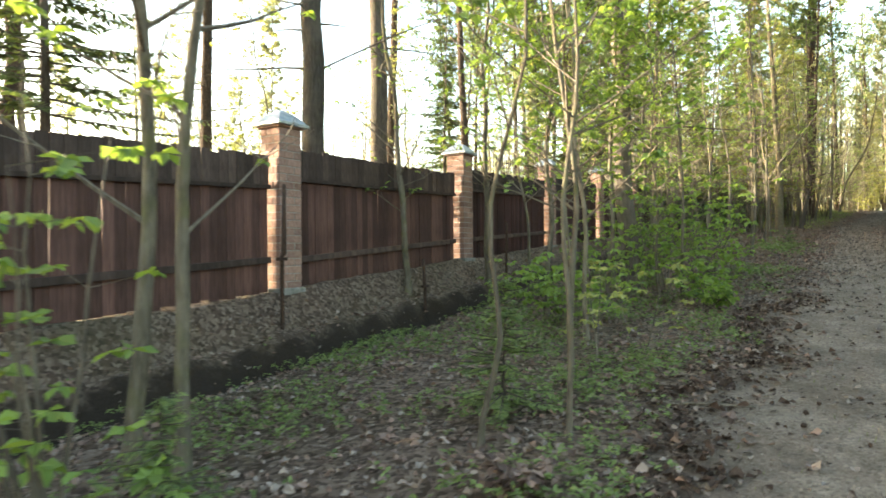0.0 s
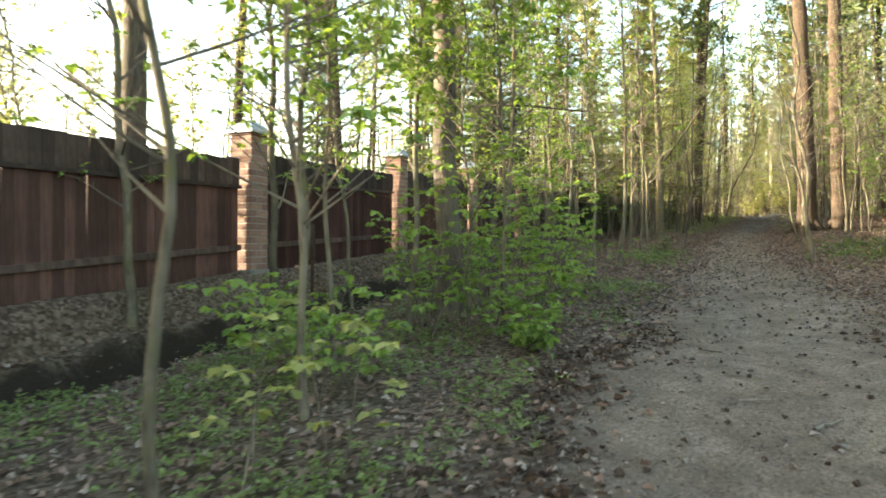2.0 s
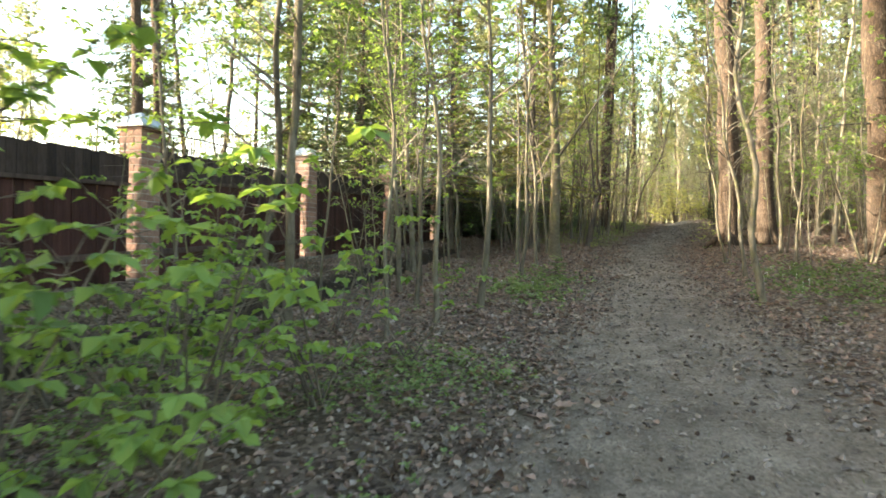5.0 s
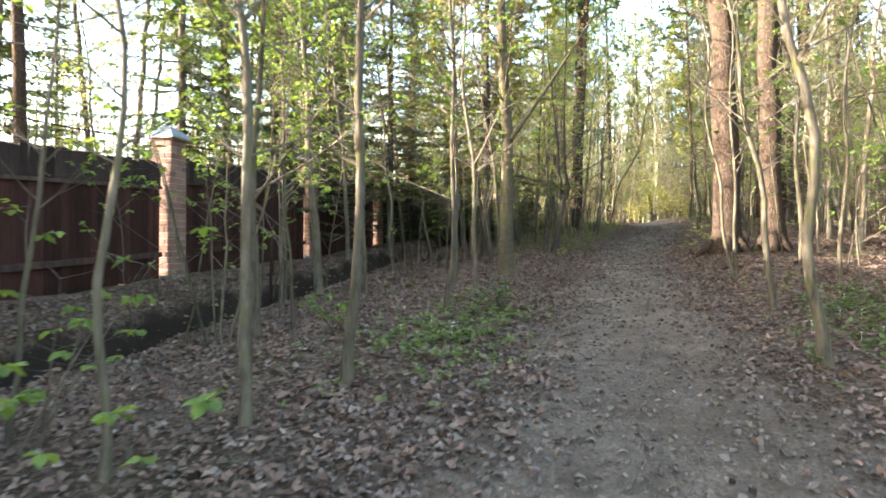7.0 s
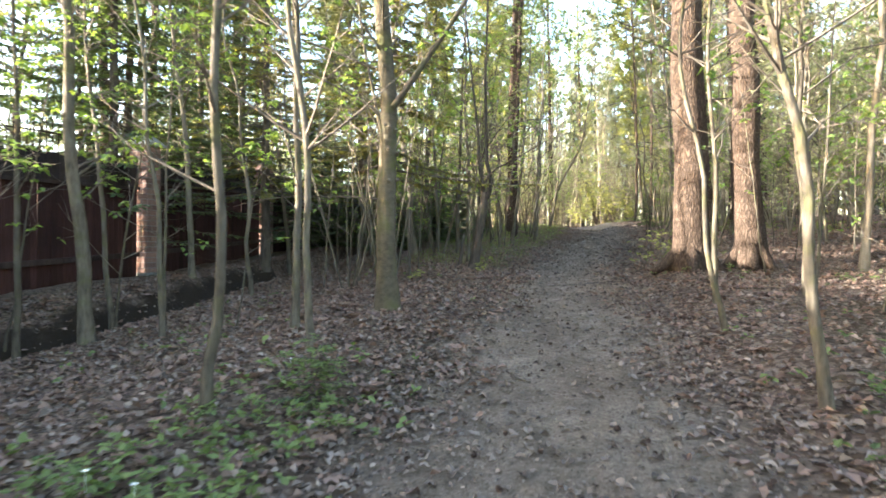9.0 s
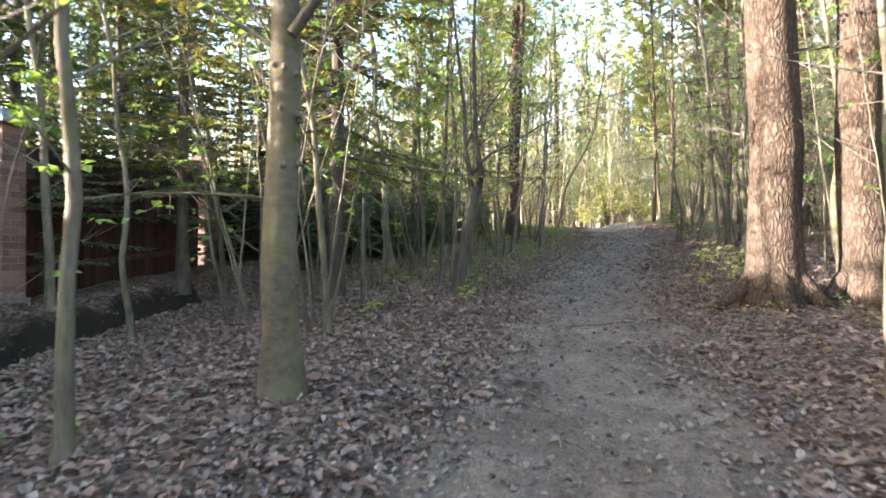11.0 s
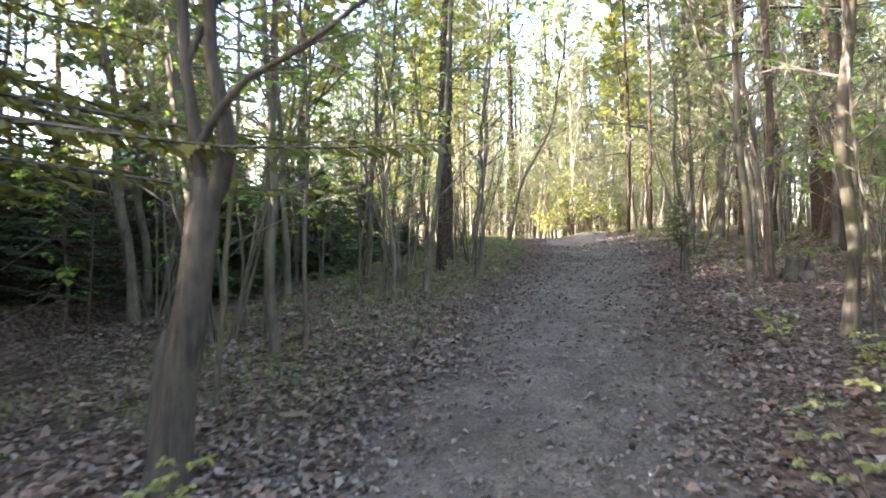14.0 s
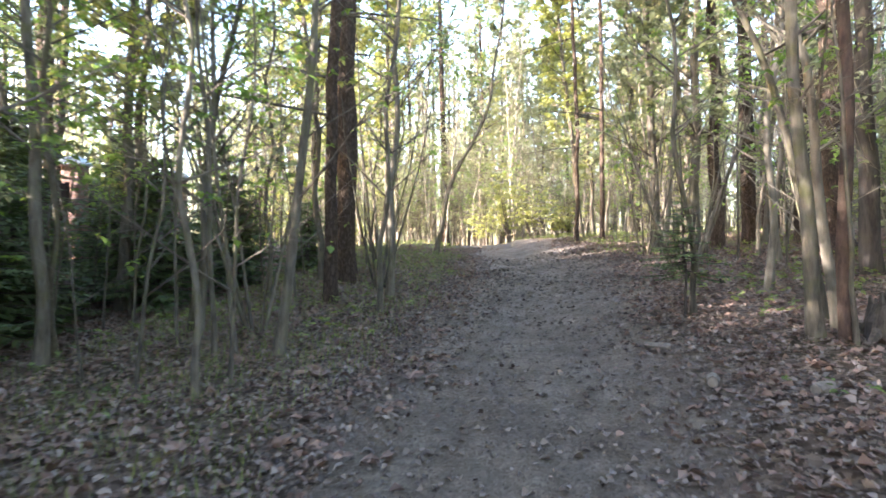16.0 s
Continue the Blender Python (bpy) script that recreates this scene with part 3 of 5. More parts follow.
def sapling(x, y, d, mid, top, leafy=0.45, tall=0, low=1.3, bark=BARK, leafmat=LEAF, leaf=0.075, dens=3.6):
    """A young maple or hazel stem beside the path."""
    SEED[0] += 1
    rng = np.random.default_rng(SEED[0])
    tall = tall or min(11.0, max(top[2] + 1.2, 3.4 + 42 * d))
    stem, limbs, crown = broadleaf(rng, d, tall, mid, top, leafy, low, leaf, 8, dens)
    size = "slender" if d < 0.075 else "young"
    green = "with few fresh leaves" if leafy < 0.4 else "with fresh green leaves"
    tree_thing("maple_tree", x, y, f"{size} grey-barked maple {green}, growing beside the footpath", "young maples in the wood",
               (("trunk", stem, bark, True), ("branchwork", limbs, TWIG, False), ("foliage", crown, leafmat, False)))


def pine_parts(rng, d, tall, bare, mid=(0, 0, 3), top=(0, 0, 6), sides=14, flare=0.35):
    stem, limbs, crown = Soup(), Soup(), Soup()
    line = stem_line(rng, tall, mid, top, 26)
    s = np.linspace(0, 1, len(line)) ** 1.15
    rad = d / 2 * (1 - 0.75 * s) * (1 + flare * np.exp(-line[:, 2] / 0.22))
    line[0, 2] = -0.25
    stem.tube(line, rad, sides, 0.12, rng)
    for i in range(9):
        z = 2.5 + (bare - 2.5) * rng.random()
        b = np.array([np.interp(z, line[:, 2], line[:, j]) for j in range(3)])
        a = rng.random() * 6.28
        limbs.tube(along(rng, b, (math.cos(a), math.sin(a), -0.1 + 0.4 * rng.random()), 0.6 + 2.3 * rng.random(), 5, -0.1, 0.05), np.linspace(0.022, 0.005, 5), 4)
    pos, way, ln = [], [], []
    for i in range(int((tall - bare) * 4.2)):
        z = bare + (tall - bare) * rng.random()
        f = (z - bare) / (tall - bare)
        b = np.array([np.interp(z, line[:, 2], line[:, j]) for j in range(3)])
        a = rng.random() * 6.28
        n = along(rng, b, (math.cos(a), math.sin(a), 0.1 + 0.5 * rng.random()), (1.0 + 1.7 * rng.random()) * (1.1 - 0.7 * f), 6, 0.15, 0.05)
        limbs.tube(n, np.linspace(0.035, 0.008, 6), 4)
        for k in (2, 3, 4, 5, 5):
            c = n[k] + rng.normal(0, 0.22, 3)
            m = 9
            v = rng.normal(0, 1, (m, 3)) + np.array([0, 0, 0.35])
            pos.append(np.repeat(c[None], m, 0) + rng.normal(0, 0.06, (m, 3)))
            way.append(v)
            ln.append(0.20 + 0.26 * rng.random(m))
    pos, way, ln = np.concatenate(pos), np.concatenate(way), np.concatenate(ln)
    crown.leaves(pos, way, rng.normal(0, 1, pos.shape), ln, ln * 0.28, 0.1)
    return stem, limbs, crown


def pine(x, y, d, mid=(0, 0, 3), top=(0, 0, 6), tall=19.0, bare=9.0, bark=PINEBARK, label="tall straight pine with furrowed brown plated bark"):
    SEED[0] += 1
    rng = np.random.default_rng(SEED[0])
    stem, limbs, crown = pine_parts(rng, d, tall, bare, mid, top, 18 if d > 0.4 else 12)
    if d > 0.4:
        for i in range(6):
            a, r = i * 1.05 + 0.5 * rng.random(), d / 2
            out = np.array([math.cos(a), math.sin(a), 0]) * r
            stem.tube([out * 0.55 + [0, 0, 0.42], out * 1.05 + [0, 0, 0.20], out * 1.55 + [0, 0, 0.07], out * 2.2 + [0, 0, -0.06]], [r * 0.30, r * 0.40, r * 0.30, r * 0.14], 9, 0.2, rng)
    tree_thing("pine_tree", x, y, label, "pines in the wood", (("trunk", stem, bark, True), ("branchwork", limbs, DARKBARK, False), ("foliage", crown, PINENEEDLE, False)))


def spruce_parts(rng, d, tall, low, spread, needle=0.2):
    stem, limbs, crown = Soup(), Soup(), Soup()
    z = np.linspace(0, tall, 14)
    line = np.stack([np.cumsum(rng.normal(0, 0.01, 14)), np.cumsum(rng.normal(0, 0.01, 14)), z], 1)
    line[0, 2] = -0.15
    stem.tube(line, d / 2 * (1 - 0.93 * z / tall) * (1 + 0.3 * np.exp(-z / 0.2)), 10, 0.1, rng)
    pos, way, ln = [], [], []
    h = low
    while h < tall * 0.98:
        f = (h - low) / (tall - low)
        for _ in range(8):
            a = rng.random() * 6.28
            L = spread * (1.05 - f) * (0.65 + 0.5 * rng.random()) + 0.06
            b = (np.interp(h, z, line[:, 0]), np.interp(h, z, line[:, 1]), h + rng.normal(0, max(0.035, 0.01 * tall)))
            n = along(rng, b, (math.cos(a), math.sin(a), 0.12 - 0.35 * (1 - f)), L, 7, 0.10, 0.03)
            limbs.tube(n, np.linspace(0.004 + 0.014 * L / 2, 0.002, 7), 4)
            steps = max(5, int(L / (needle * 0.30)))
            t = np.linspace(0.12, 1, steps)
            pts = np.stack([np.interp(t, np.linspace(0, 1, 7), n[:, j]) for j in range(3)], 1)
            dirn = np.array([math.cos(a), math.sin(a), 0])
            sd = np.array([-math.sin(a), math.cos(a), 0])
            for sgn in (-1, 1):
                w = dirn * 0.7 + sd * sgn + np.array([0, 0, -0.35])
                pos.append(pts)
                way.append(np.repeat(w[None], steps, 0) + rng.normal(0, 0.28, (steps, 3)))
                ln.append(needle * (0.6 + 0.7 * rng.random(steps)) * (1.15 - 0.5 * t))
        h += (0.26 + 0.10 * rng.random()) * max(0.35, tall / 9)
    pos, way, ln = np.concatenate(pos), np.concatenate(way), np.concatenate(ln)
    crown.leaves(pos, way, np.tile([0, 0, 1.0], (len(pos), 1)) + rng.normal(0, 0.4, (len(pos), 3)), ln, ln * 0.33, -0.12)
    return stem, limbs, crown


def spruce(x, y, d, tall, low, spread, label, needle=0.2, mat=NEEDLE, group="spruces by the fence"):
    SEED[0] += 1
    rng = np.random.default_rng(SEED[0])
    stem, limbs, crown = spruce_parts(rng, d, tall, low, spread, needle)
    return tree_thing("spruce_tree", x, y, label, group, (("trunk", stem, DARKBARK, True), ("branchwork", limbs, DARKBARK, False), ("foliage", crown, mat, False)))


def broken_stub(x, y, d, top):
    SEED[0] += 1
    rng = np.random.default_rng(SEED[0])
    s = Soup()
    t = np.linspace(0, 1, 6)[:, None]
    s.tube(np.array([[0, 0, -0.1]]) + (np.array(top) + np.array([0, 0, 0.1])) * t, d / 2 * np.array([1.4, 1.0, 0.95, 0.9, 0.85, 0.5]), 7, 0.25, rng)
    tree_thing("broken_stem", x, y, "short broken grey stem of a dead young tree", "broken stems", (("trunk", s, DARKBARK, True),), "dead stem")


def birch_tree():
    """The pale smooth tree with knots and a fork, at the edge of the path."""
    rng = np.random.default_rng(7)
    x, y = -2.14, 22.08
    stem, limbs, crown = broadleaf(rng, 0.25, 10.5, (0.0, 0.05, 2.4), (-0.1, 0.0, 4.4), 0.3, 2.6, 0.075, 16)
    for i in range(42):
        z = 0.3 + 4.0 * rng.random()
        a = rng.random() * 6.28
        r = 0.108
        c = np.array([math.cos(a) * r, math.sin(a) * r, z])
        limbs.tube([c - [math.cos(a) * 0.02, math.sin(a) * 0.02, 0], c + [math.cos(a) * 0.015, math.sin(a) * 0.015, -0.005]], [0.028, 0.011], 7)
    boughs = []
    for base, way, length, curl, wob, r0 in (((0.05, 0.0, 2.42), (0.75, 0.1, 1.0), 3.2, 0.12, 0.02, 0.042), ((-0.06, 0.0, 2.85), (-1.0, 0.1, 0.42), 2.6, 0.05, 0.03, 0.022),
                                             ((-0.09, 0.0, 2.35), (-1.0, -0.25, 0.62), 2.2, -0.05, 0.03, 0.016), ((-0.1, 0.0, 1.32), (-1.0, 0.1, 0.12), 2.1, -0.14, 0.02, 0.012)):
        b = Soup()
        b.tube(along(rng, base, way, length, 10, curl, wob), np.linspace(r0, 0.004, 10), 7)
        boughs.append(("branch", b, BARK, True))
    tree_thing("birch_tree", x, y, "pale smooth-barked tree with dark knots and a fork", "", (("trunk", stem, PALE, True), ("branchwork", limbs, BARK, True), ("foliage", crown, LEAF, False), *boughs))


def forked_tree():
    """The crooked dark tree whose stem splits in two at head height."""
    rng = np.random.default_rng(8)
    stem, limbs, crown = Soup(), Soup(), Soup()
    base = np.array([[-0.02, 0, -0.15], [0.0, 0, 0.1], [0.04, 0, 0.4], [0.10, 0, 0.75], [0.15, 0, 1.05], [0.18, 0, 1.28], [0.2, 0, 1.5]])
    stem.tube(base, [0.15, 0.112, 0.092, 0.082, 0.078, 0.08, 0.06], 12, 0.14, rng)
    right = np.array([[0.18, 0, 1.3], [0.27, 0, 1.47], [0.32, 0, 1.68], [0.28, 0, 1.88], [0.23, 0, 2.08], [0.22, 0, 2.6], [0.2, 0, 3.6], [0.25, 0, 5.5], [0.2, 0, 8.0]])
    left = np.array([[0.18, 0, 1.25], [0.17, 0, 1.5], [0.15, 0, 1.7], [0.09, 0, 2.05], [0.07, 0, 2.6], [-0.05, 0, 3.6], [-0.2, 0, 5.0], [-0.25, 0, 7.5]])
    stem.tube(right, np.linspace(0.058, 0.012, len(right)), 9, 0.1, rng)
    stem.tube(left, np.linspace(0.045, 0.010, len(left)), 9, 0.1, rng)
    bough = np.array([[0.16, -0.02, 1.62], [0.3, -0.05, 1.82], [0.46, -0.08, 1.95], [0.74, -0.12, 2.06], [1.1, -0.16, 2.27], [1.4, -0.18, 2.42], [2.0, -0.2, 2.6]])
    up = np.array([[0.09, 0, 2.05], [0.17, 0.02, 2.25], [0.27, 0.04, 2.42], [0.5, 0.08, 2.75], [1.0, 0.15, 3.4]])
    arms = []
    for line in (bough, up):
        b = Soup()
        b.tube(line, np.linspace(0.024, 0.005, len(line)), 6)
        arms.append(("branch", b, DARKBARK, True))
    for line in (right, left, bough, up):
        for i in range(14):
            k = rng.integers(2 if len(line) < 8 else 4, len(line))
            a = rng.random() * 6.28
            tw = along(rng, line[k] + rng.normal(0, 0.05, 3), (math.cos(a), math.sin(a), 0.5 * rng.normal(0.7, 0.6)), 0.3 + 0.8 * rng.random(), 5, 0.1, 0.05)
            limbs.tube(tw, np.linspace(0.007, 0.0015, 5), 4)
            for tip in (tw[-1], tw[3]):
                if rng.random() < 0.35:
                    m = 4
                    crown.leaves(np.repeat(tip[None], m, 0), rng.normal(0, 1, (m, 3)) * [1, 1, 0.5], np.tile([0, 0, 1.0], (m, 1)), 0.07, 0.05)
    tree_thing("maple_tree", -1.84, 26.55, "crooked dark tree whose trunk forks at head height", "", (("trunk", stem, DARKBARK, True), ("branchwork", limbs, TWIG, True), ("foliage", crown, LEAF, False), *arms))


birch_tree()
forked_tree()

# big pines
pine(1.92, 25.62, 0.56, (-0.10, 0, 3.0), (-0.25, 0, 6.0), 20.0, 9.0, PINEBARK, "thick pine with deeply plated brown bark beside the footpath")
pine(2.80, 25.60, 0.46, (-0.10, 0, 3.0), (-0.18, 0, 6.0), 20.0, 9.5)
pine(-3.30, 10.25, 0.34, (-0.05, 0.0, 2.5), (-0.10, 0, 5.0), 18.0, 8.0, DARKBARK, "dark-barked pine standing between fence and footpath")
pine(-7.09, 6.50, 0.40, (-0.03, 0, 3.0), (-0.08, 0, 6.0), 18.0, 9.0, DARKBARK, "dark pine trunk rising just behind the fence")
pine(-7.75, 8.73, 0.38, (0.03, 0, 3.0), (-0.05, 0, 6.0), 18.0, 9.0, DARKBARK, "dark pine trunk rising just behind the fence")
# young stems along the way
sapling(-3.91, 1.99, 0.119, (0.13, 0.08, 1.94), (0.07, 0.04, 3.05), 0.42)
sapling(-3.46, 2.09, 0.099, (0.00, -0.01, 1.89), (0.08, 0.05, 2.95), 0.42)
sapling(-1.96, 3.19, 0.042, (0.12, 0.08, 1.43), (0.14, 0.10, 2.63), 0.50)
sapling(-1.53, 3.60, 0.042, (0.00, 0.00, 1.56), (0.03, 0.02, 2.38), 0.50)
sapling(-6.06, 7.59, 0.113, (-0.15, -0.10, 2.30), (-0.36, -0.24, 4.72), 0.50)
sapling(-2.09, 4.96, 0.066, (0.01, 0.01, 1.74), (-0.09, -0.06, 2.89), 0.50)
sapling(-3.59, 7.60, 0.081, (0.04, 0.03, 1.69), (0.01, 0.01, 4.06), 0.70, leaf=0.09, dens=6.0)
sapling(-3.26, 9.18, 0.086, (0.02, 0.01, 1.65), (0.05, 0.03, 3.61), 0.70, leaf=0.09, dens=6.0)
sapling(-5.63, 9.47, 0.122, (-0.07, -0.04, 2.00), (-0.03, -0.02, 4.87), 0.50)
sapling(-3.24, 7.71, 0.056, (-0.07, -0.03, 1.86), (-0.03, -0.01, 3.25), 0.80, leaf=0.09, dens=7.5)
sapling(-2.57, 6.53, 0.067, (-0.02, -0.01, 1.60), (-0.09, -0.04, 2.70), 0.80, leaf=0.09, dens=7.5)
sapling(-2.22, 9.48, 0.052, (0.03, 0.02, 1.56), (-0.04, -0.01, 3.00), 0.80, leaf=0.09, dens=7.5)
sapling(-2.46, 9.14, 0.048, (-0.04, -0.01, 1.52), (-0.05, -0.01, 2.12), 0.80, low=0.3, leaf=0.1, dens=9)
sapling(-5.67, 11.32, 0.071, (-0.10, -0.03, 1.34), (-0.25, -0.09, 2.75), 0.80, leaf=0.09, dens=7.5)
pine(4.35, 22.13, 0.557, (-0.17, -0.06, 2.98), (-0.28, -0.09, 5.64))
sapling(-3.93, 14.05, 0.123, (0.01, 0.01, 1.82), (0.04, 0.02, 3.05), 0.42)
sapling(-4.22, 14.05, 0.109, (0.03, 0.01, 1.85), (0.10, 0.04, 3.11), 0.42)
sapling(-2.76, 14.21, 0.054, (-0.02, -0.00, 1.53), (-0.05, -0.01, 2.89), 0.42)
sapling(-5.16, 20.79, 0.148, (-0.18, -0.05, 2.75), (-0.29, -0.09, 5.40), 0.42)
sapling(1.41, 17.04, 0.093, (-0.15, -0.05, 1.42), (-0.23, -0.07, 3.12), 0.12)
sapling(-2.81, 20.99, 0.090, (0.00, 0.01, 2.43), (-0.03, -0.00, 4.95), 0.42)
sapling(-2.48, 15.06, 0.076, (0.03, 0.01, 1.31), (-0.05, -0.02, 2.47), 0.42)
sapling(-2.14, 15.82, 0.091, (0.10, 0.03, 1.33), (0.06, 0.02, 2.63), 0.42)
sapling(-3.10, 15.92, 0.070, (0.06, 0.02, 1.83), (0.09, 0.02, 2.80), 0.42)
sapling(-3.97, 17.31, 0.097, (-0.08, -0.02, 1.56), (-0.15, -0.04, 2.90), 0.42)
sapling(-5.49, 20.24, 0.068, (-0.03, -0.01, 1.69), (-0.07, -0.02, 2.96), 0.42)
sapling(-6.41, 24.35, 0.113, (-0.09, -0.03, 2.37), (-0.38, -0.11, 4.87), 0.42)
sapling(-2.18, 20.07, 0.075, (-0.08, -0.02, 1.90), (-0.19, -0.05, 3.24), 0.42)
sapling(2.65, 22.85, 0.088, (-0.06, -0.02, 2.02), (-0.16, -0.04, 4.21), 0.12)
sapling(-2.17, 18.55, 0.073, (0.09, 0.02, 1.35), (0.03, 0.00, 2.86), 0.25)
sapling(-4.40, 21.01, 0.064, (-0.12, -0.03, 1.74), (-0.35, -0.08, 3.72), 0.25)
sapling(-5.74, 21.81, 0.073, (-0.15, -0.04, 1.83), (-0.32, -0.07, 3.45), 0.25)
sapling(1.41, 21.12, 0.054, (-0.26, -0.06, 1.38), (-0.38, -0.09, 2.75), 0.12)
sapling(1.60, 22.43, 0.064, (-0.04, -0.01, 1.93), (-0.09, -0.02, 3.72), 0.12)
sapling(2.40, 20.20, 0.054, (0.07, 0.01, 1.15), (0.13, 0.03, 2.13), 0.12)
sapling(1.49, 19.16, 0.072, (-0.11, -0.03, 1.06), (-0.34, -0.08, 2.37), 0.12)
sapling(-2.65, 23.96, 0.079, (-0.12, -0.03, 1.81), (-0.29, -0.08, 2.80), 0.25)
sapling(-3.51, 24.69, 0.058, (0.08, 0.02, 1.60), (0.37, 0.08, 2.90), 0.25)
sapling(-6.35, 27.81, 0.109, (-0.13, -0.03, 1.85), (-0.68, -0.17, 4.70), 0.25)
broken_stub(-2.77, 25.26, 0.057, (0.00, -0.00, 1.38))
sapling(-4.54, 25.18, 0.055, (-0.24, -0.06, 1.21), (-0.43, -0.11, 3.31), 0.25)
sapling(-5.25, 24.31, 0.079, (-0.13, -0.03, 2.24), (-0.32, -0.07, 3.76), 0.25)
sapling(-3.99, 32.66, 0.124, (-0.06, -0.02, 2.84), (-0.25, -0.07, 5.94), 0.25)
pine(5.34, 40.75, 0.267, (-0.04, -0.02, 3.56), (-0.15, -0.05, 7.12))
spruce(-3.54, 26.22, 0.225, 12.0, 2.0, 2.6, "tall spruce with drooping lower branches coloured as if sunlit, near the board fence", 0.16, SUNLITNEEDLE)
sapling(-4.12, 30.53, 0.187, (-0.21, -0.06, 2.26), (-0.39, -0.10, 4.37), 0.30)
sapling(-2.32, 28.74, 0.087, (-0.01, -0.01, 1.70), (-0.06, -0.03, 3.44), 0.30)
sapling(2.56, 29.41, 0.121, (-0.03, -0.02, 1.62), (-0.05, -0.03, 2.99), 0.12)
broken_stub(-2.20, 26.88, 0.080, (0.10, 0.02, 0.64))
pine(-1.98, 35.45, 0.180, (0.06, -0.01, 3.25), (0.16, -0.00, 5.65))
sapling(-2.73, 29.50, 0.096, (-0.00, -0.01, 1.94), (0.05, -0.01, 3.13), 0.30)
sapling(-2.10, 28.85, 0.049, (0.03, -0.00, 1.63), (0.01, -0.01, 2.44), 0.30)
sapling(-1.95, 31.50, 0.059, (0.01, -0.01, 2.10), (-0.01, -0.02, 3.75), 0.30)
pine(-2.17, 37.25, 0.326, (-0.02, -0.02, 3.28), (0.07, -0.02, 5.69))
sapling(-1.24, 35.15, 0.080, (0.15, 0.01, 3.03), (0.28, 0.02, 4.52), 0.30)
sapling(-2.68, 37.62, 0.125, (-0.13, -0.03, 3.37), (-0.58, -0.11, 5.87), 0.30)
sapling(2.79, 32.41, 0.122, (-0.16, -0.03, 1.73), (-0.27, -0.06, 3.43), 0.12)
sapling(3.32, 33.25, 0.090, (-0.43, -0.07, 1.99), (-1.13, -0.18, 3.50), 0.12)
pine(6.73, 38.95, 0.499, (-0.01, -0.01, 2.74), (-0.04, -0.03, 5.23))
sapling(2.22, 33.55, 0.064, (-0.11, -0.03, 1.99), (-0.29, -0.06, 3.58), 0.12)
sapling(-1.76, 32.63, 0.101, (0.21, 0.00, 1.44), (0.34, -0.00, 3.20), 0.30)
sapling(-1.28, 36.21, 0.118, (0.08, -0.01, 2.37), (0.15, -0.02, 4.05), 0.30)
pine(-2.46, 38.74, 0.328, (0.06, -0.02, 3.12), (0.12, -0.03, 5.30))
sapling(-2.96, 33.62, 0.085, (0.09, -0.01, 1.76), (0.17, -0.01, 2.97), 0.30)
sapling(-6.60, 35.94, 0.152, (-0.32, -0.03, 2.20), (-0.48, -0.05, 3.05), 0.30)
sapling(-1.13, 44.02, 0.143, (0.50, 0.01, 2.38), (1.46, 0.05, 3.65), 0.30)
pine(2.88, 44.40, 0.129, (0.03, -0.02, 3.54), (-0.11, -0.06, 6.75))
pine(-12.12, 43.55, 0.578, (-0.13, -0.04, 4.50), (0.06, -0.05, 7.71))
pine(6.54, 41.79, 0.348, (-0.04, -0.02, 2.94), (-0.12, -0.05, 5.62))
sapling(6.10, 44.82, 0.196, (0.03, -0.02, 3.42), (0.00, -0.05, 6.68), 0.30)
pine(3.49, 43.90, 0.140, (0.07, -0.02, 3.42), (0.05, -0.04, 6.53))


# spruces by the upper fence
spruce(-6.3, 26.6, 0.20, 11.0, 1.6, 2.4, "dense spruce coloured as if sunlit, against the board fence", 0.12, SUNLITNEEDLE)
spruce(-7.2, 30.5, 0.12, 4.6, 0.5, 1.7, "dense dark green spruce against the board fence", 0.12)
spruce(-5.6, 33.5, 0.09, 2.8, 0.2, 1.4, "bushy dark green young spruce in the undergrowth")
spruce(-5.0, 36.5, 0.08, 2.4, 0.2, 1.3, "bushy dark green young spruce in the undergrowth")
spruce(-6.8, 35.8, 0.10, 3.2, 0.3, 1.5, "bushy dark green young spruce in the undergrowth")
spruce(-9.0, 25.4, 0.22, 12.0, 1.0, 2.9, "tall dark spruce behind the board fence")
spruce(-9.3, 28.6, 0.22, 12.0, 0.9, 2.8, "tall dark spruce behind the board fence")
spruce(-9.46, 30.90, 0.22, 12.0, 1.2, 2.6, "tall dark spruce behind the board fence")
YOUNG = "bushy dark green young spruce in the undergrowth"
for sx, sy, st, ss in ((-6.7, 33.0, 2.6, 1.3), (-5.9, 34.7, 2.4, 1.2), (-6.3, 37.6, 3.0, 1.4), (-4.5, 38.4, 2.2, 1.1), (-5.4, 39.6, 3.2, 1.3), (-7.0, 31.6, 2.8, 1.2), (-7.4, 39.5, 3.0, 1.5), (-3.7, 40.3, 1.6, 0.8)):
    spruce(sx, sy, 0.07, st, 0.12, ss, YOUNG, 0.15)
spruce(-9.6, 22.5, 0.24, 13.0, 2.6, 2.3, "tall dark spruce behind the board fence")
spruce(-10.0, 27.0, 0.24, 13.0, 2.4, 2.3, "tall dark spruce behind the board fence")
spruce(-10.5, 4.0, 0.2, 11.0, 3.0, 2.2, "tall dark spruce behind the board fence")
spruce(-9.9, 30.2, 0.24, 12.0, 1.0, 2.5, "tall dark spruce behind the board fence", 0.17)
spruce(-10.2, 38.5, 0.22, 12.0, 1.5, 2.4, "tall dark spruce behind the board fence")
spruce(-11.6, 42.8, 0.22, 13.0, 2.0, 2.4, "tall dark spruce behind the board fence")
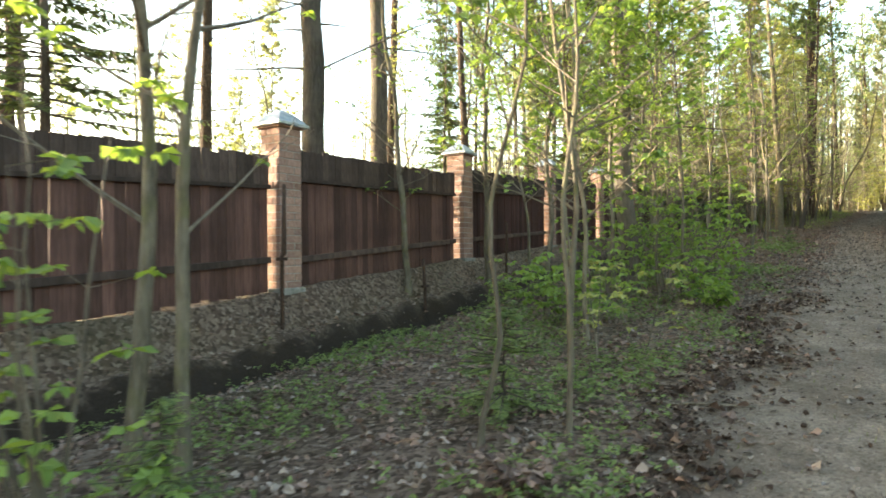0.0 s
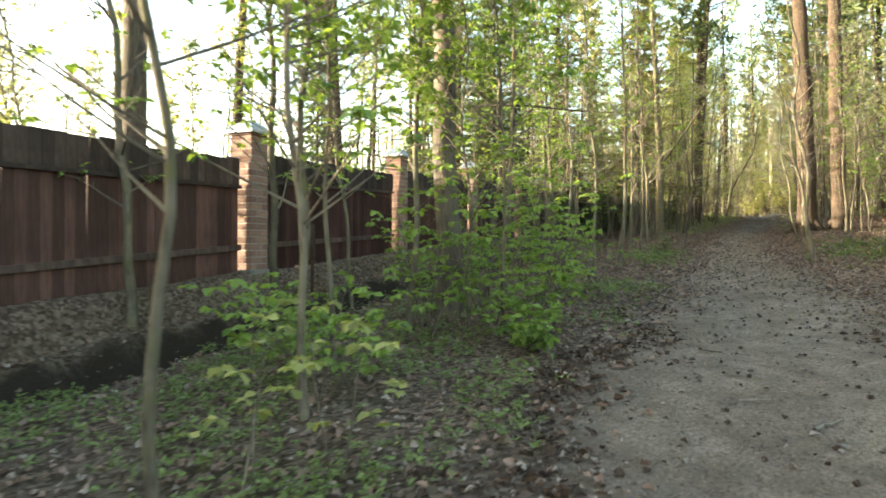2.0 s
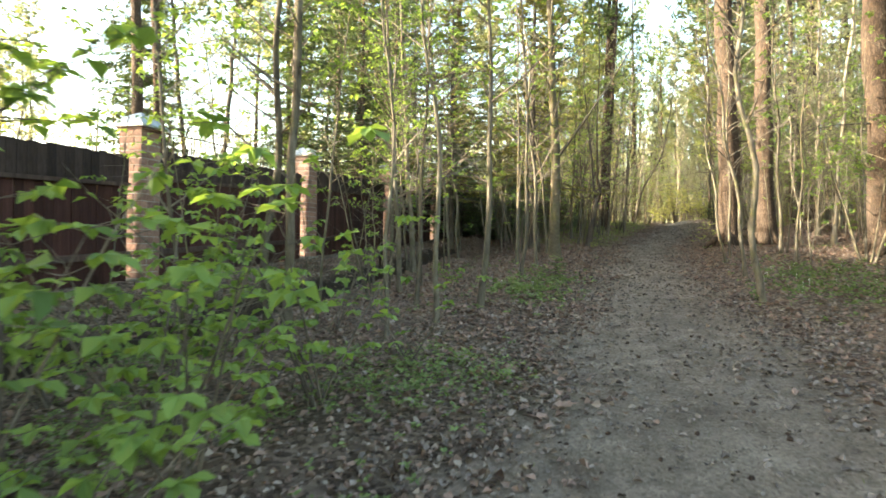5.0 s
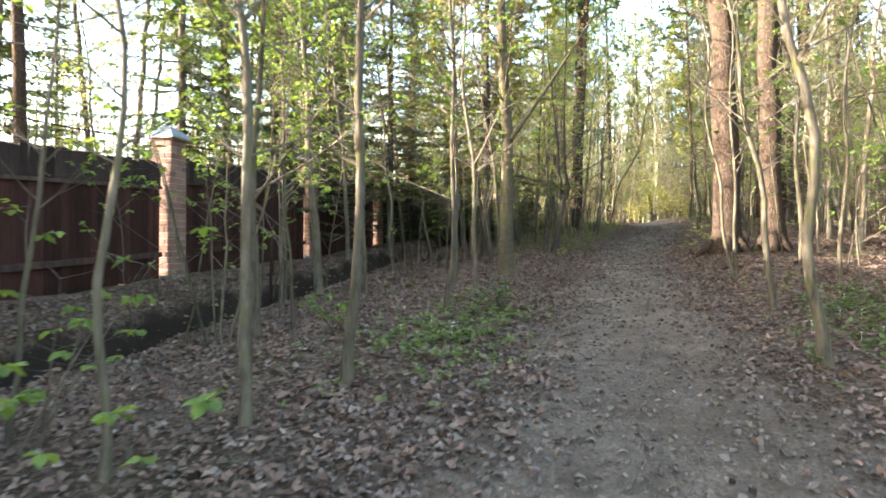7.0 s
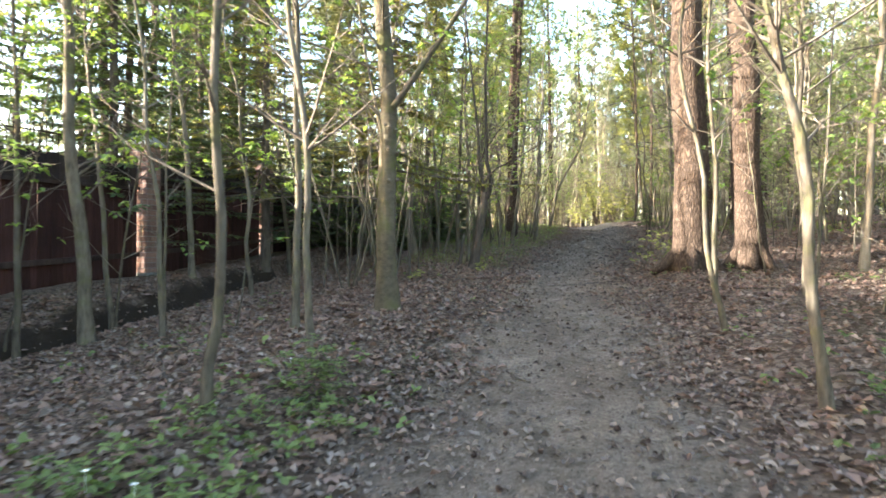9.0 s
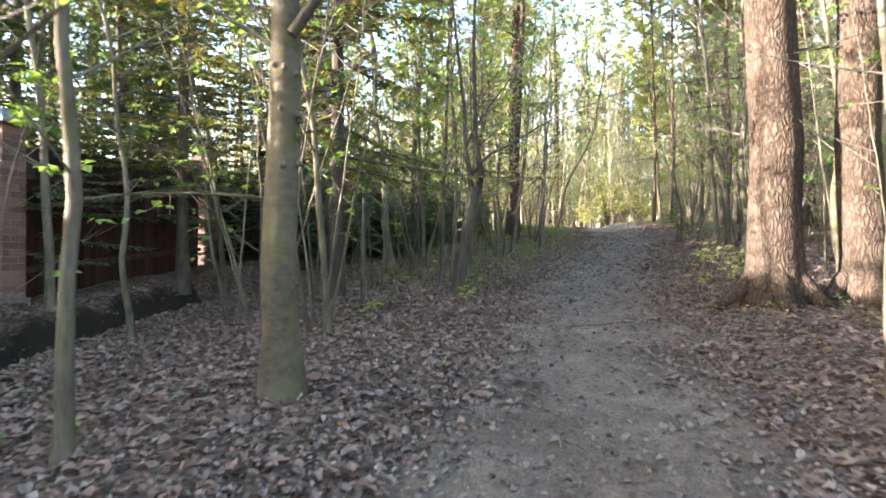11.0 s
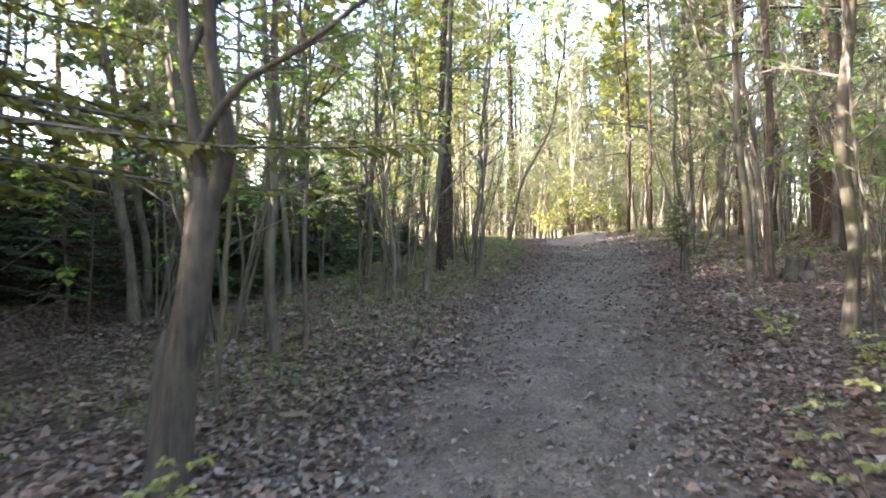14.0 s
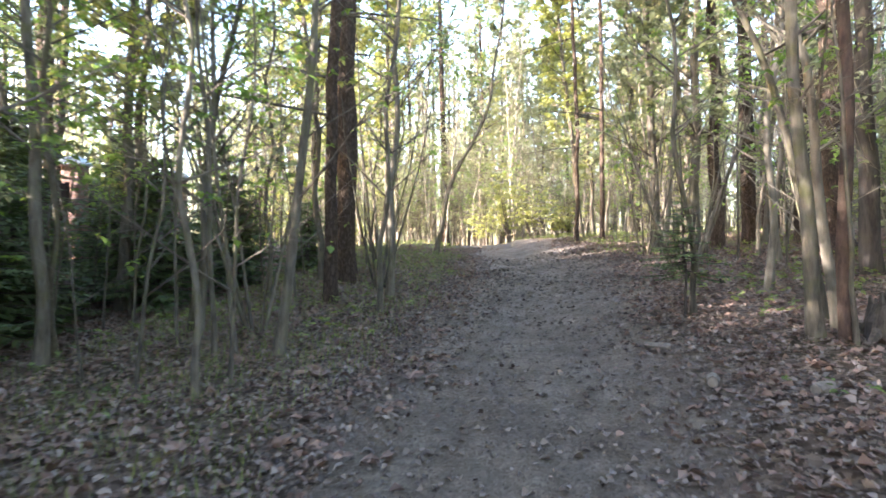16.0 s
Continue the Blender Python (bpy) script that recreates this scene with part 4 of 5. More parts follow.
spruce(-12.5, 32.5, 0.24, 13.0, 1.5, 2.5, "tall dark spruce behind the board fence")
spruce(2.12, 33.5, 0.03, 1.15, 0.45, 0.42, "tiny green spruce seedling at the edge of the path", 0.07, NEEDLE, "spruce seedlings")
spruce(-2.15, 3.86, 0.025, 1.0, 0.10, 0.42, "soft green spruce seedling among the herbs", 0.07, HERB, "spruce seedlings")
spruce(-1.62, 18.9, 0.012, 0.5, 0.08, 0.25, "tiny soft green spruce seedling among fallen leaves", 0.06, HERB, "spruce seedlings")
spruce(-2.9, 1.6, 0.02, 0.7, 0.10, 0.35, "soft green spruce seedling among the herbs", 0.07, HERB, "spruce seedlings")


def leafy_shrub(x, y, tall, spread, leaf, mat, label, stems=7, leafy=0.9, name="shrub"):
    """Several thin stems from one root with leaf whorls."""
    SEED[0] += 1
    rng = np.random.default_rng(SEED[0])
    wood, crown = Soup(), Soup()
    for i in range(stems):
        a = rng.random() * 6.28
        n = along(rng, rng.normal(0, 0.04, 3) * [1, 1, 0], (math.cos(a) * spread, math.sin(a) * spread, tall), math.hypot(tall, spread) * (0.6 + 0.5 * rng.random()), 8, -0.08, 0.03)
        wood.tube(n, np.linspace(0.004 + 0.005 * tall, 0.0015, 8), 5)
        for k in range(2, 8):
            for _ in range(2):
                a2 = rng.random() * 6.28
                tw = along(rng, n[k], (math.cos(a2), math.sin(a2), 0.25), (0.12 + 0.3 * rng.random()) * min(1, tall), 4, 0, 0.05)
                wood.tube(tw, np.linspace(0.003, 0.001, 4), 3)
                if rng.random() < leafy:
                    m = rng.integers(3, 7)
                    a3 = rng.random() * 6.28 + np.arange(m) * 6.28 / m
                    w = np.stack([np.cos(a3), np.sin(a3), rng.normal(-0.45, 0.3, m)], 1)
                    ln = leaf * (0.6 + 0.6 * rng.random(m))
                    crown.leaves(np.repeat(tw[-1][None], m, 0), w, np.tile([0, 0, 1.0], (m, 1)) + rng.normal(0, 0.2, (m, 3)), ln, ln * 0.7, 0.25, True)
    tree_thing(name, x, y, label, "leafy shrubs and seedlings", (("branchwork", wood, TWIG, True), ("foliage", crown, mat, False)), "shrub")


GREENS = "low maple seedling with drooping bright green leaves"
for sx, sy, st, ss, sl in ((-1.85, 9.4, 0.8, 0.6, 0.11), (-2.5, 9.7, 1.9, 0.8, 0.11), (-3.0, 9.1, 1.6, 0.7, 0.11), (-1.7, 8.7, 0.45, 0.5, 0.10),
                           (-2.2, 10.6, 1.7, 0.9, 0.11), (-2.9, 11.2, 1.9, 0.9, 0.11), (-2.3, 12.0, 1.6, 0.8, 0.10), (-3.6, 12.2, 2.0, 0.9, 0.10), (-2.0, 13.2, 1.0, 0.6, 0.09),
                           (-4.4, 11.5, 1.5, 0.8, 0.10), (-2.7, 6.9, 1.0, 0.7, 0.10), (-3.3, 7.3, 0.8, 0.6, 0.10), (-3.6, 14.4, 1.3, 0.7, 0.09), (-4.4, 13.6, 1.3, 0.7, 0.09),
                           (-3.0, 17.3, 0.4, 0.3, 0.07), (-4.6, 8.6, 0.7, 0.6, 0.09), (-2.75, 1.05, 2.6, 0.6, 0.10)):
    leafy_shrub(sx, sy, st, ss, sl, LEAF, GREENS, 6 if sy < 13 else 4, 0.9 if sy < 13 else 0.35)
leafy_shrub(-1.80, 5.88, 1.25, 0.35, 0.085, YELLOWLEAF, "slender maple seedling with bright yellow-green leaves", 2, 0.6)
leafy_shrub(-2.09, 5.48, 1.05, 0.25, 0.085, YELLOWLEAF, "slender maple seedling with bright yellow-green leaves", 2, 0.4)
leafy_shrub(-2.55, 1.35, 0.65, 0.25, 0.09, LEAF, "slender maple seedling with bright green leaves", 2, 0.5)
def many_stemmed(x, y, count, tall, lean):
    """Thin bare stems fanning out of one root."""
    SEED[0] += 1
    rng = np.random.default_rng(SEED[0])
    pieces, twigs, crown = [], Soup(), Soup()
    for i in range(count):
        q = rng.random() * 6.28
        n = along(rng, (0.09 * math.cos(q), 0.09 * math.sin(q), -0.05), (lean * math.cos(q), lean * math.sin(q), 1.0), tall * (0.6 + 0.5 * rng.random()), 10, 0.10, 0.03)
        s = Soup()
        s.tube(n, np.linspace(0.012 + 0.012 * rng.random(), 0.003, 10), 7, 0.12, rng)
        pieces.append(("stem", s, BARK, True))
        for j in range(9):
            e = rng.integers(3, 10)
            w = rng.random() * 6.28
            tw = along(rng, n[e], (math.cos(w), math.sin(w), 0.6), 0.25 + 0.6 * rng.random(), 5, 0.1, 0.05)
            twigs.tube(tw, np.linspace(0.005, 0.0015, 5), 4)
            if rng.random() < 0.6:
                m = 5
                crown.leaves(np.repeat(tw[-1][None], m, 0), rng.normal(0, 1, (m, 3)) * [1, 1, 0.5], np.tile([0, 0, 1.0], (m, 1)), 0.06, 0.045)
    tree_thing("coppiced_shrub", x, y, "clump of thin bare grey stems fanning from one root", "many-stemmed shrubs", (("branchwork", twigs, TWIG, False), ("foliage", crown, LEAF, False), *pieces), "shrub")


for sx, sy, n, st, sl in ((-2.79, 24.05, 6, 4.4, 0.2), (-5.43, 31.51, 6, 4.0, 0.3), (-3.2, 29.4, 6, 4.4, 0.3), (-2.3, 33.6, 7, 4.5, 0.3), (-1.6, 37.2, 7, 4.5, 0.3), (3.1, 29.6, 6, 4.2, 0.35), (2.9, 35.8, 7, 4.4, 0.35), (3.6, 20.6, 6, 4.4, 0.3), (-4.4, 17.2, 5, 3.6, 0.3), (-3.4, 24.0, 6, 4.0, 0.3), (3.4, 39.5, 7, 4.4, 0.3), (-2.2, 41.0, 7, 4.4, 0.3)):
    many_stemmed(sx, sy, n, st, sl)
leafy_shrub(-1.54, 2.84, 0.22, 0.25, 0.085, DEADLEAF, "withered rust-brown seedling with dry hanging leaves", 4)
YEL = "small seedling with bright yellow-green leaves"
for sx, sy, st in ((1.28, 26.45, 0.55), (1.66, 26.3, 0.65), (-1.65, 26.15, 0.3), (2.1, 28.0, 0.4), (1.9, 29.2, 0.35), (-2.6, 25.0, 0.22)):
    leafy_shrub(sx, sy, st, 0.22, 0.05, YELLOWLEAF, YEL, 2)
for sx, sy, st, ss in ((1.3, 50.0, 3.0, 0.9), (2.3, 51.5, 2.4, 0.9), (0.4, 52.5, 2.0, 0.9), (3.4, 50.5, 1.4, 0.9)):
    leafy_shrub(sx, sy, st, ss, 0.14, YELLOWLEAF, "sunlit yellow-green shrub at the bend of the path", 14)


# ---- the deeper wood ----
def library():
    kinds = {}
    for i in range(5):
        rng = np.random.default_rng(300 + i)
        tall = (7.5, 9.0, 6.0, 8.0, 5.0)[i]
        w = rng.normal(0, 0.35, 2)
        kinds["thin", i] = broadleaf(rng, 0.05 + 0.014 * i, tall, (w[0] * 0.4, w[1] * 0.4, 2.0), (w[0], w[1], 4.0), (0.8, 0.7, 0.9, 0.6, 0.95)[i], (0.9, 2.0, 0.6, 1.5, 0.5)[i], 0.085, 6, 5.0)
    for i in range(3):
        rng = np.random.default_rng(330 + i)
        w = rng.normal(0, 0.3, 2)
        kinds["tall", i] = broadleaf(rng, 0.14 + 0.03 * i, 12.5 + 1.8 * i, (w[0] * 0.4, w[1] * 0.4, 3.0), (w[0], w[1], 6.0), 1.0, 1.6, 0.19, 22, 7.0)
    for i in range(3):
        rng = np.random.default_rng(320 + i)
        kinds["pine", i] = pine_parts(rng, 0.26 + 0.05 * i, 17.0 + i, 8.0 + i, (0, 0, 3), (rng.normal(0, 0.15), rng.normal(0, 0.15), 6), 9)
    for i in range(5):
        rng = np.random.default_rng(380 + i)
        w = rng.normal(0, 0.4, 2)
        kinds["whip", i] = broadleaf(rng, 0.022 + 0.005 * i, 3.2 + 0.5 * i, (w[0] * 0.5, w[1] * 0.5, 1.3), (w[0], w[1], 2.6), 0.35, 0.5, 0.08, 5)
    for i in range(4):
        rng = np.random.default_rng(400 + i)
        w = rng.normal(0, 0.45, 2)
        kinds["bare", i] = broadleaf(rng, 0.06 + 0.018 * i, 7.0 + 1.2 * i, (w[0] * 0.4, w[1] * 0.4, 2.2), (w[0], w[1], 4.5), 0.25, 1.2, 0.09, 6, 3.8)
    for i in range(4):
        rng = np.random.default_rng(360 + i)
        stem, limbs, crown = Soup(), Soup(), Soup()
        for q in range(5):
            a = rng.random() * 6.28
            lean = 0.25 + 0.5 * rng.random()
            one = broadleaf(rng, 0.03, 2.6 + 0.9 * i * rng.random(), (math.cos(a) * lean * 0.6, math.sin(a) * lean * 0.6, 1.0), (math.cos(a) * lean, math.sin(a) * lean, 1.9), 0.95, 0.25, 0.09, 5, 5.0)
            for whole, piece in zip((stem, limbs, crown), one):
                whole.add(np.concatenate(piece.v), piece.f)
        kinds["bush", i] = (stem, limbs, crown)
    for i in range(3):
        rng = np.random.default_rng(420 + i)
        stem, limbs, crown = Soup(), Soup(), Soup()
        for q in range(6):
            a = rng.random() * 6.28
            lean = 0.3 + 0.6 * rng.random()
            one = broadleaf(rng, 0.04, 4.0 + 2.2 * rng.random(), (math.cos(a) * lean * 0.6, math.sin(a) * lean * 0.6, 1.5), (math.cos(a) * lean, math.sin(a) * lean, 3.0), 0.3, 0.4, 0.085, 5, 3.6)
            for whole, piece in zip((stem, limbs, crown), one):
                whole.add(np.concatenate(piece.v), piece.f)
        kinds["brush", i] = (stem, limbs, crown)
    for i in range(2):
        rng = np.random.default_rng(340 + i)
        kinds["spruce", i] = spruce_parts(rng, 0.2, 10.0 + 3 * i, 0.8 + i, 1.9, 0.3)
    return kinds


def plant_wood():
    kinds = library()
    models = {}
    for (kind, i), (stem, limbs, crown) in kinds.items():
        name = {"bush": "shrub", "brush": "hazel_shrub", "whip": "sapling", "thin": "young_broadleaf_tree", "bare": "young_bare_tree", "tall": "broadleaf_tree", "pine": "pine_tree", "spruce": "spruce_tree"}[kind]
        label = {"whip": "whip-thin bare young stem with few leaves", "bush": "many-stemmed leafy shrub in the undergrowth", "brush": "tall twiggy shrub with stems coloured as if sunlit and few new leaves", "bare": "thin young tree coloured as if sunlit, still almost bare of leaves", "thin": "thin young tree with light green spring leaves in the wood", "tall": "tall leafy tree with yellow-green spring crown", "pine": "tall bare-trunked pine in the wood", "spruce": "dark green spruce in the wood"}[kind]
        mats = {"whip": (BARK, TWIG, LEAF), "bush": (TWIG, TWIG, YELLOWLEAF if i % 2 else PALELEAF), "brush": (SUNLITBARK, SUNLITBARK, PALELEAF), "bare": (SUNLITBARK, SUNLITBARK, PALELEAF), "thin": (PALE if i in (1, 3) else BARK, TWIG, YELLOWLEAF if i == 1 else PALELEAF), "tall": (BARK, TWIG, YELLOWLEAF if i == 1 else PALELEAF), "pine": (PINEBARK if i else DARKBARK, DARKBARK, PINENEEDLE), "spruce": (DARKBARK, DARKBARK, NEEDLE)}[kind]
        ob = thing(name, (0, 0, 0), label, "shrub" if kind in ("bush", "brush") else "tree", {"brush": "twiggy shrubs of the wood", "bush": "shrubs of the undergrowth", "whip": "thin young stems", "bare": "bare young trees of the wood", "thin": "thin trees of the wood", "tall": "tall leafy trees", "pine": "pines of the wood", "spruce": "spruces of the wood"}[kind])
        for pname, soup, mat, sm in zip(("trunk", "branchwork", "foliage"), (stem, limbs, crown), mats, (True, False, False)):
            p = part(pname, soup.mesh(pname, mat, sm), ob)
            if pname != "trunk":
                p["kind"] = "stuff"
        models[kind, i] = ob
    used = set()
    rng = np.random.default_rng(77)

    def put(kind, x, y):
        pool = [k for k in models if k[0] == kind]
        key = pool[rng.integers(len(pool))]
        m = Matrix.Translation((x, y, height(x, y))) @ Matrix.Rotation(rng.random() * 6.28, 4, "Z") @ Matrix.Rotation(rng.normal(0, 0.03), 4, "X")
        if key not in used:
            used.add(key)
            models[key].matrix_basis = m
        else:
            copy_thing(models[key], m)

    def fill(kind, count, x0, x1, y0, y1, gap):
        done, tries = [], 0
        while len(done) < count and tries < count * 30:
            tries += 1
            x, y = rng.uniform(x0, x1), rng.uniform(y0, y1)
            if abs(x - path_mid(y)) < gap or (abs(x - fence_x(y)) < 0.9 and y < 47):
                continue
            if any((x - a) ** 2 + (y - b) ** 2 < 0.35 for a, b in done):
                continue
            done.append((x, y))
            put(kind, x, y)

    # behind the fence
    fill("pine", 32, -32, -10, -6, 46, 2)
    fill("thin", 12, -20, -9.5, -4, 30, 2)
    fill("thin", 16, -30, -15, 2, 32, 2)
    fill("tall", 7, -46, -26, 6, 44, 2)
    fill("spruce", 3, -24, -13, 20, 34, 2)
    fill("bush", 5, -16, -9.5, 0, 26, 2)
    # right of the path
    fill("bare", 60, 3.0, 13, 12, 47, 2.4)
    fill("thin", 40, 3.0, 13, 12, 47, 2.4)
    fill("whip", 70, 2.4, 8, 13, 45, 2.2)
    fill("pine", 24, 5, 30, 8, 50, 3)
    fill("thin", 24, 12, 30, 8, 60, 3)
    fill("spruce", 9, 9, 30, 10, 60, 3)
    fill("bush", 12, 5.5, 16, 14, 50, 3.4)
    fill("brush", 16, 5, 13, 26, 50, 3.4)
    # left, past the fence's end
    fill("thin", 17, -6.5, -2.0, 29, 48, 2.2)
    fill("tall", 4, -6.2, -4.4, 28, 37, 2.2)
    fill("tall", 3, 3.8, 6.5, 29, 42, 2.8)
    fill("whip", 40, -5.8, -1.8, 25, 44, 1.9)
    fill("whip", 16, -6.0, -2.6, 12, 25, 1.9)
    fill("thin", 6, -20, -5, 44, 62, 2.0)
    fill("pine", 8, -24, -3, 44, 70, 2.5)
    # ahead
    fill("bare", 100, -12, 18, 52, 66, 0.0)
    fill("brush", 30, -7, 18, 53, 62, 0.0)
    fill("thin", 40, -14, 18, 57, 74, 0.0)
    fill("whip", 60, -6, 12, 50, 60, 0.0)
    fill("pine", 24, -16, 24, 54, 84, 0.0)
    fill("tall", 16, -13, 15, 60, 78, 0.0)
    fill("tall", 8, -3.5, 6.5, 60, 70, 0.0)
    fill("tall", 3, -5, -2.6, 42, 52, 2.8)
    fill("tall", 5, 3.0, 6, 46, 55, 2.6)
    fill("bush", 26, -14, 16, 54, 66, 0.0)
    # behind the start
    fill("pine", 10, -30, 12, -34, -8, 2.5)
    fill("spruce", 6, -6, 14, -34, -8, 2.5)


plant_wood()


def far_wood():
    """Distant trees all round, past those that can be told apart."""
    rng = np.random.default_rng(90)
    wood, crown = Soup(), Soup()
    for i in range(900):
        a = rng.random() * 6.28 if i < 560 else rng.uniform(0.9, 2.3)
        r = rng.uniform(46, 95)
        x, y = math.cos(a) * r, 22 + math.sin(a) * r
        if y > 30 and abs(x) < 14 and y < 62:
            continue
        if math.cos(a) * SUN_FROM.x + math.sin(a) * SUN_FROM.y > 0.6 and rng.random() < 0.72:
            continue
        z = height(x, y)
        tall = rng.uniform(9, 19)
        wood.tube([(x, y, z - 0.2), (x + rng.normal(0, 0.2), y, z + tall * 0.5), (x + rng.normal(0, 0.3), y, z + tall)], [0.16, 0.12, 0.03], 5)
        n = 105
        h = rng.random(n) ** 0.8
        rad = (0.4 + 2.4 * np.sin(np.pi * np.clip(h, 0.05, 0.98))) * rng.random(n) ** 0.5
        b = rng.random(n) * 6.28
        pos = np.stack([x + rad * np.cos(b), y + rad * np.sin(b), z + tall * (0.08 + 0.95 * h)], 1)
        ln = rng.uniform(0.18, 0.5, n)
        crown.leaves(pos, rng.normal(0, 1, (n, 3)), rng.normal(0, 1, (n, 3)), ln, ln * 0.8)
    ob = thing("distant_woodland", (0, 0, 0), "distant sunlit woodland of pines and young broadleaves", "woodland")
    ob["kind"] = "stuff"
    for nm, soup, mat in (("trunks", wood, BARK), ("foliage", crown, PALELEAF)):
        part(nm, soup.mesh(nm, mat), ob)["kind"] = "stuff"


far_wood()


# ---- the forest floor ----
def scatter_xy(rng, n, x0, x1, y0, y1, keep):
    x, y = rng.uniform(x0, x1, n), rng.uniform(y0, y1, n)
    m = rng.random(n) < keep(x, y)
    return x[m], y[m]



def litter(name, label, mat, n, keep, size, flat, seed, area=(-7.0, 6.0, 0.0, 46.0), lobed=False):
    rng = np.random.default_rng(seed)
    x, y = scatter_xy(rng, n, *area, keep)
    z = rough_land(x, y) + 0.006 + 0.02 * rng.random(len(x)) * flat
    a = rng.random(len(x)) * 6.28
    way = np.stack([np.cos(a), np.sin(a), rng.normal(0, 0.25 * flat, len(x))], 1)
    up = np.tile([0, 0, 1.0], (len(x), 1)) + rng.normal(0, 0.3 * flat, (len(x), 3))
    ln = size * (0.4 + 1.2 * rng.random(len(x)) ** 1.6)
    s = Soup()
    pos = np.stack([x, y, z], 1)
    if lobed:
        for turn, f in ((0, 1.0), (0.75, 0.85), (-0.75, 0.85), (1.6, 0.6), (-1.6, 0.6)):
            c, q = np.cos(a + turn), np.sin(a + turn)
            s.leaves(pos, np.stack([c, q, way[:, 2]], 1), up, ln * f, ln * 0.42, 0.18)
    else:
        s.leaves(pos, way, up, ln, ln * rng.uniform(0.55, 0.95, len(x)), 0.3, size > 0.04)
    ob = tagged(new(name, s.mesh(name, mat)), label, "leaf litter", kind="stuff")
    return ob


thick = lambda x, y: np.clip(smooth(0.35, 1.35, off_path(x, y)) * np.interp(y, (0, 8, 14, 22), (0.42, 0.42, 0.85, 1.0)) * np.where(x > 0, np.interp(y, (8, 15, 24, 30), (0.2, 0.5, 0.6, 0.75)), 1) * np.where(x < fence_x(y) + 1.0, 1.1, 1) * (x > fence_x(y) + 0.3) * (1 - 0.72 * ditch(x, y)), 0, 1)
litter("fallen_leaves", "curled brown fallen leaves covering the forest floor", DEADLEAF, 150000, thick, 0.056, 1.0, 1)
litter("old_fallen_leaves", "pale grey-brown old leaves on the forest floor", GREYLEAF, 95000, thick, 0.050, 1.0, 2)
litter("outer_leaf_litter", "brown fallen leaves deeper in the wood", DEADLEAF, 26000, lambda x, y: 0.5 + 0.5 * smooth(6, 7, x), 0.08, 1.0, 8, (6.0, 14.0, 8.0, 46.0))
litter("maple_leaf_litter", "large brown lobed maple leaves lying by the path", DEADLEAF, 17000, lambda x, y: thick(x, y) * np.interp(y, (8, 15, 22, 34), (0.15, 0.5, 1, 0.5)) * np.where(x < 0, 1, 0.45), 0.100, 1.0, 3, lobed=True)
litter("path_leaves", "scattered leaf scraps trodden into the path", PATHLEAF, 130000, lambda x, y: np.interp(off_path(x, y), (0, 0.6, 1.2, 2.2), (0.35, 0.6, 1, 0)) * np.interp(y, (0, 10, 15, 40), (0.12, 0.16, 0.8, 0.8)), 0.046, 0.5, 4, (-3.0, 3.5, 0.0, 42.0))
litter("wood_chips", "small pale twig scraps and chips on the path", CHIP, 70000, lambda x, y: np.interp(off_path(x, y), (0, 1.0, 1.5), (0.8, 1, 0)), 0.018, 0.25, 5, (-2.5, 3.0, 0.0, 40.0))
litter("dark_debris", "dark decayed leaf scraps along the path edge", CONE, 22000, lambda x, y: (0.1 + np.exp(-((off_path(x, y) - 1.0) / 0.3) ** 2)) * np.interp(y, (0, 10, 18, 30), (1.6, 1.4, 0.5, 0.4)), 0.038, 0.8, 6, (-2.5, 3.5, 0.0, 40.0))


litter("dark_clods", "dark clods and rotten bark pieces along the path edge", CONE, 20000, lambda x, y: np.exp(-((off_path(x, y) - 1.02) / 0.2) ** 2) * np.where(x < path_mid(y), 1.0, 0.7) * np.interp(y, (0, 8, 12), (1, 0.9, 0)), 0.06, 1.2, 7, (-2.0, 2.6, 0.0, 12.0))


def patchy(x, y):
    return 0.5 + 0.5 * np.sin(x * 2.1 + 1.3 * np.sin(y * 0.9)) * np.sin(y * 1.6 + 0.7 * np.sin(x * 1.7))


def herbs(name, label, n, keep, area, leaf, mat, seed, flowers=0):
    """Low plants: a whorl of leaflets on a short stalk each."""
    rng = np.random.default_rng(seed)
    x, y = scatter_xy(rng, n, *area, keep)
    s = Soup()
    m = 6
    k = len(x)
    h = rng.uniform(0.03, 0.14, k)
    a = rng.random(k)[:, None] * 6.28 + np.arange(m)[None] * 6.28 / m + rng.normal(0, 0.25, (k, m))
    z = rough_land(x, y) + h
    pos = np.stack([np.repeat(x, m), np.repeat(y, m), np.repeat(z, m)], 1) + rng.normal(0, 0.012, (k * m, 3))
    way = np.stack([np.cos(a).ravel(), np.sin(a).ravel(), rng.normal(0.05, 0.3, k * m)], 1)
    ln = leaf * (0.5 + 0.8 * rng.random(k * m))
    s.leaves(pos, way, np.tile([0, 0, 1.0], (k * m, 1)) + rng.normal(0, 0.25, (k * m, 3)), ln, ln * 0.6, 0.15, True)
    tagged(new(name, s.mesh(name, mat)), label, "plants", kind="stuff")
    if flowers:
        f = Soup()
        i = rng.choice(k, min(flowers, k), replace=False)
        for j in i:
            b = rng.random(6) * 0.2 + np.arange(6) * 1.047
            c = np.array([x[j], y[j], z[j] + 0.06])
            f.leaves(np.repeat(c[None], 6, 0), np.stack([np.cos(b), np.sin(b), np.full(6, 0.35)], 1), np.tile([0, 0, 1.0], (6, 1)), 0.02, 0.013)
            f.tube([c - [0, 0, 0.09], c], [0.0012, 0.0012], 3)
        tagged(new("wood_anemone_flowers", f.mesh("wood_anemone_flowers", PETAL)), "small white wood anemone flowers among green leaves", "flowers", kind="stuff")


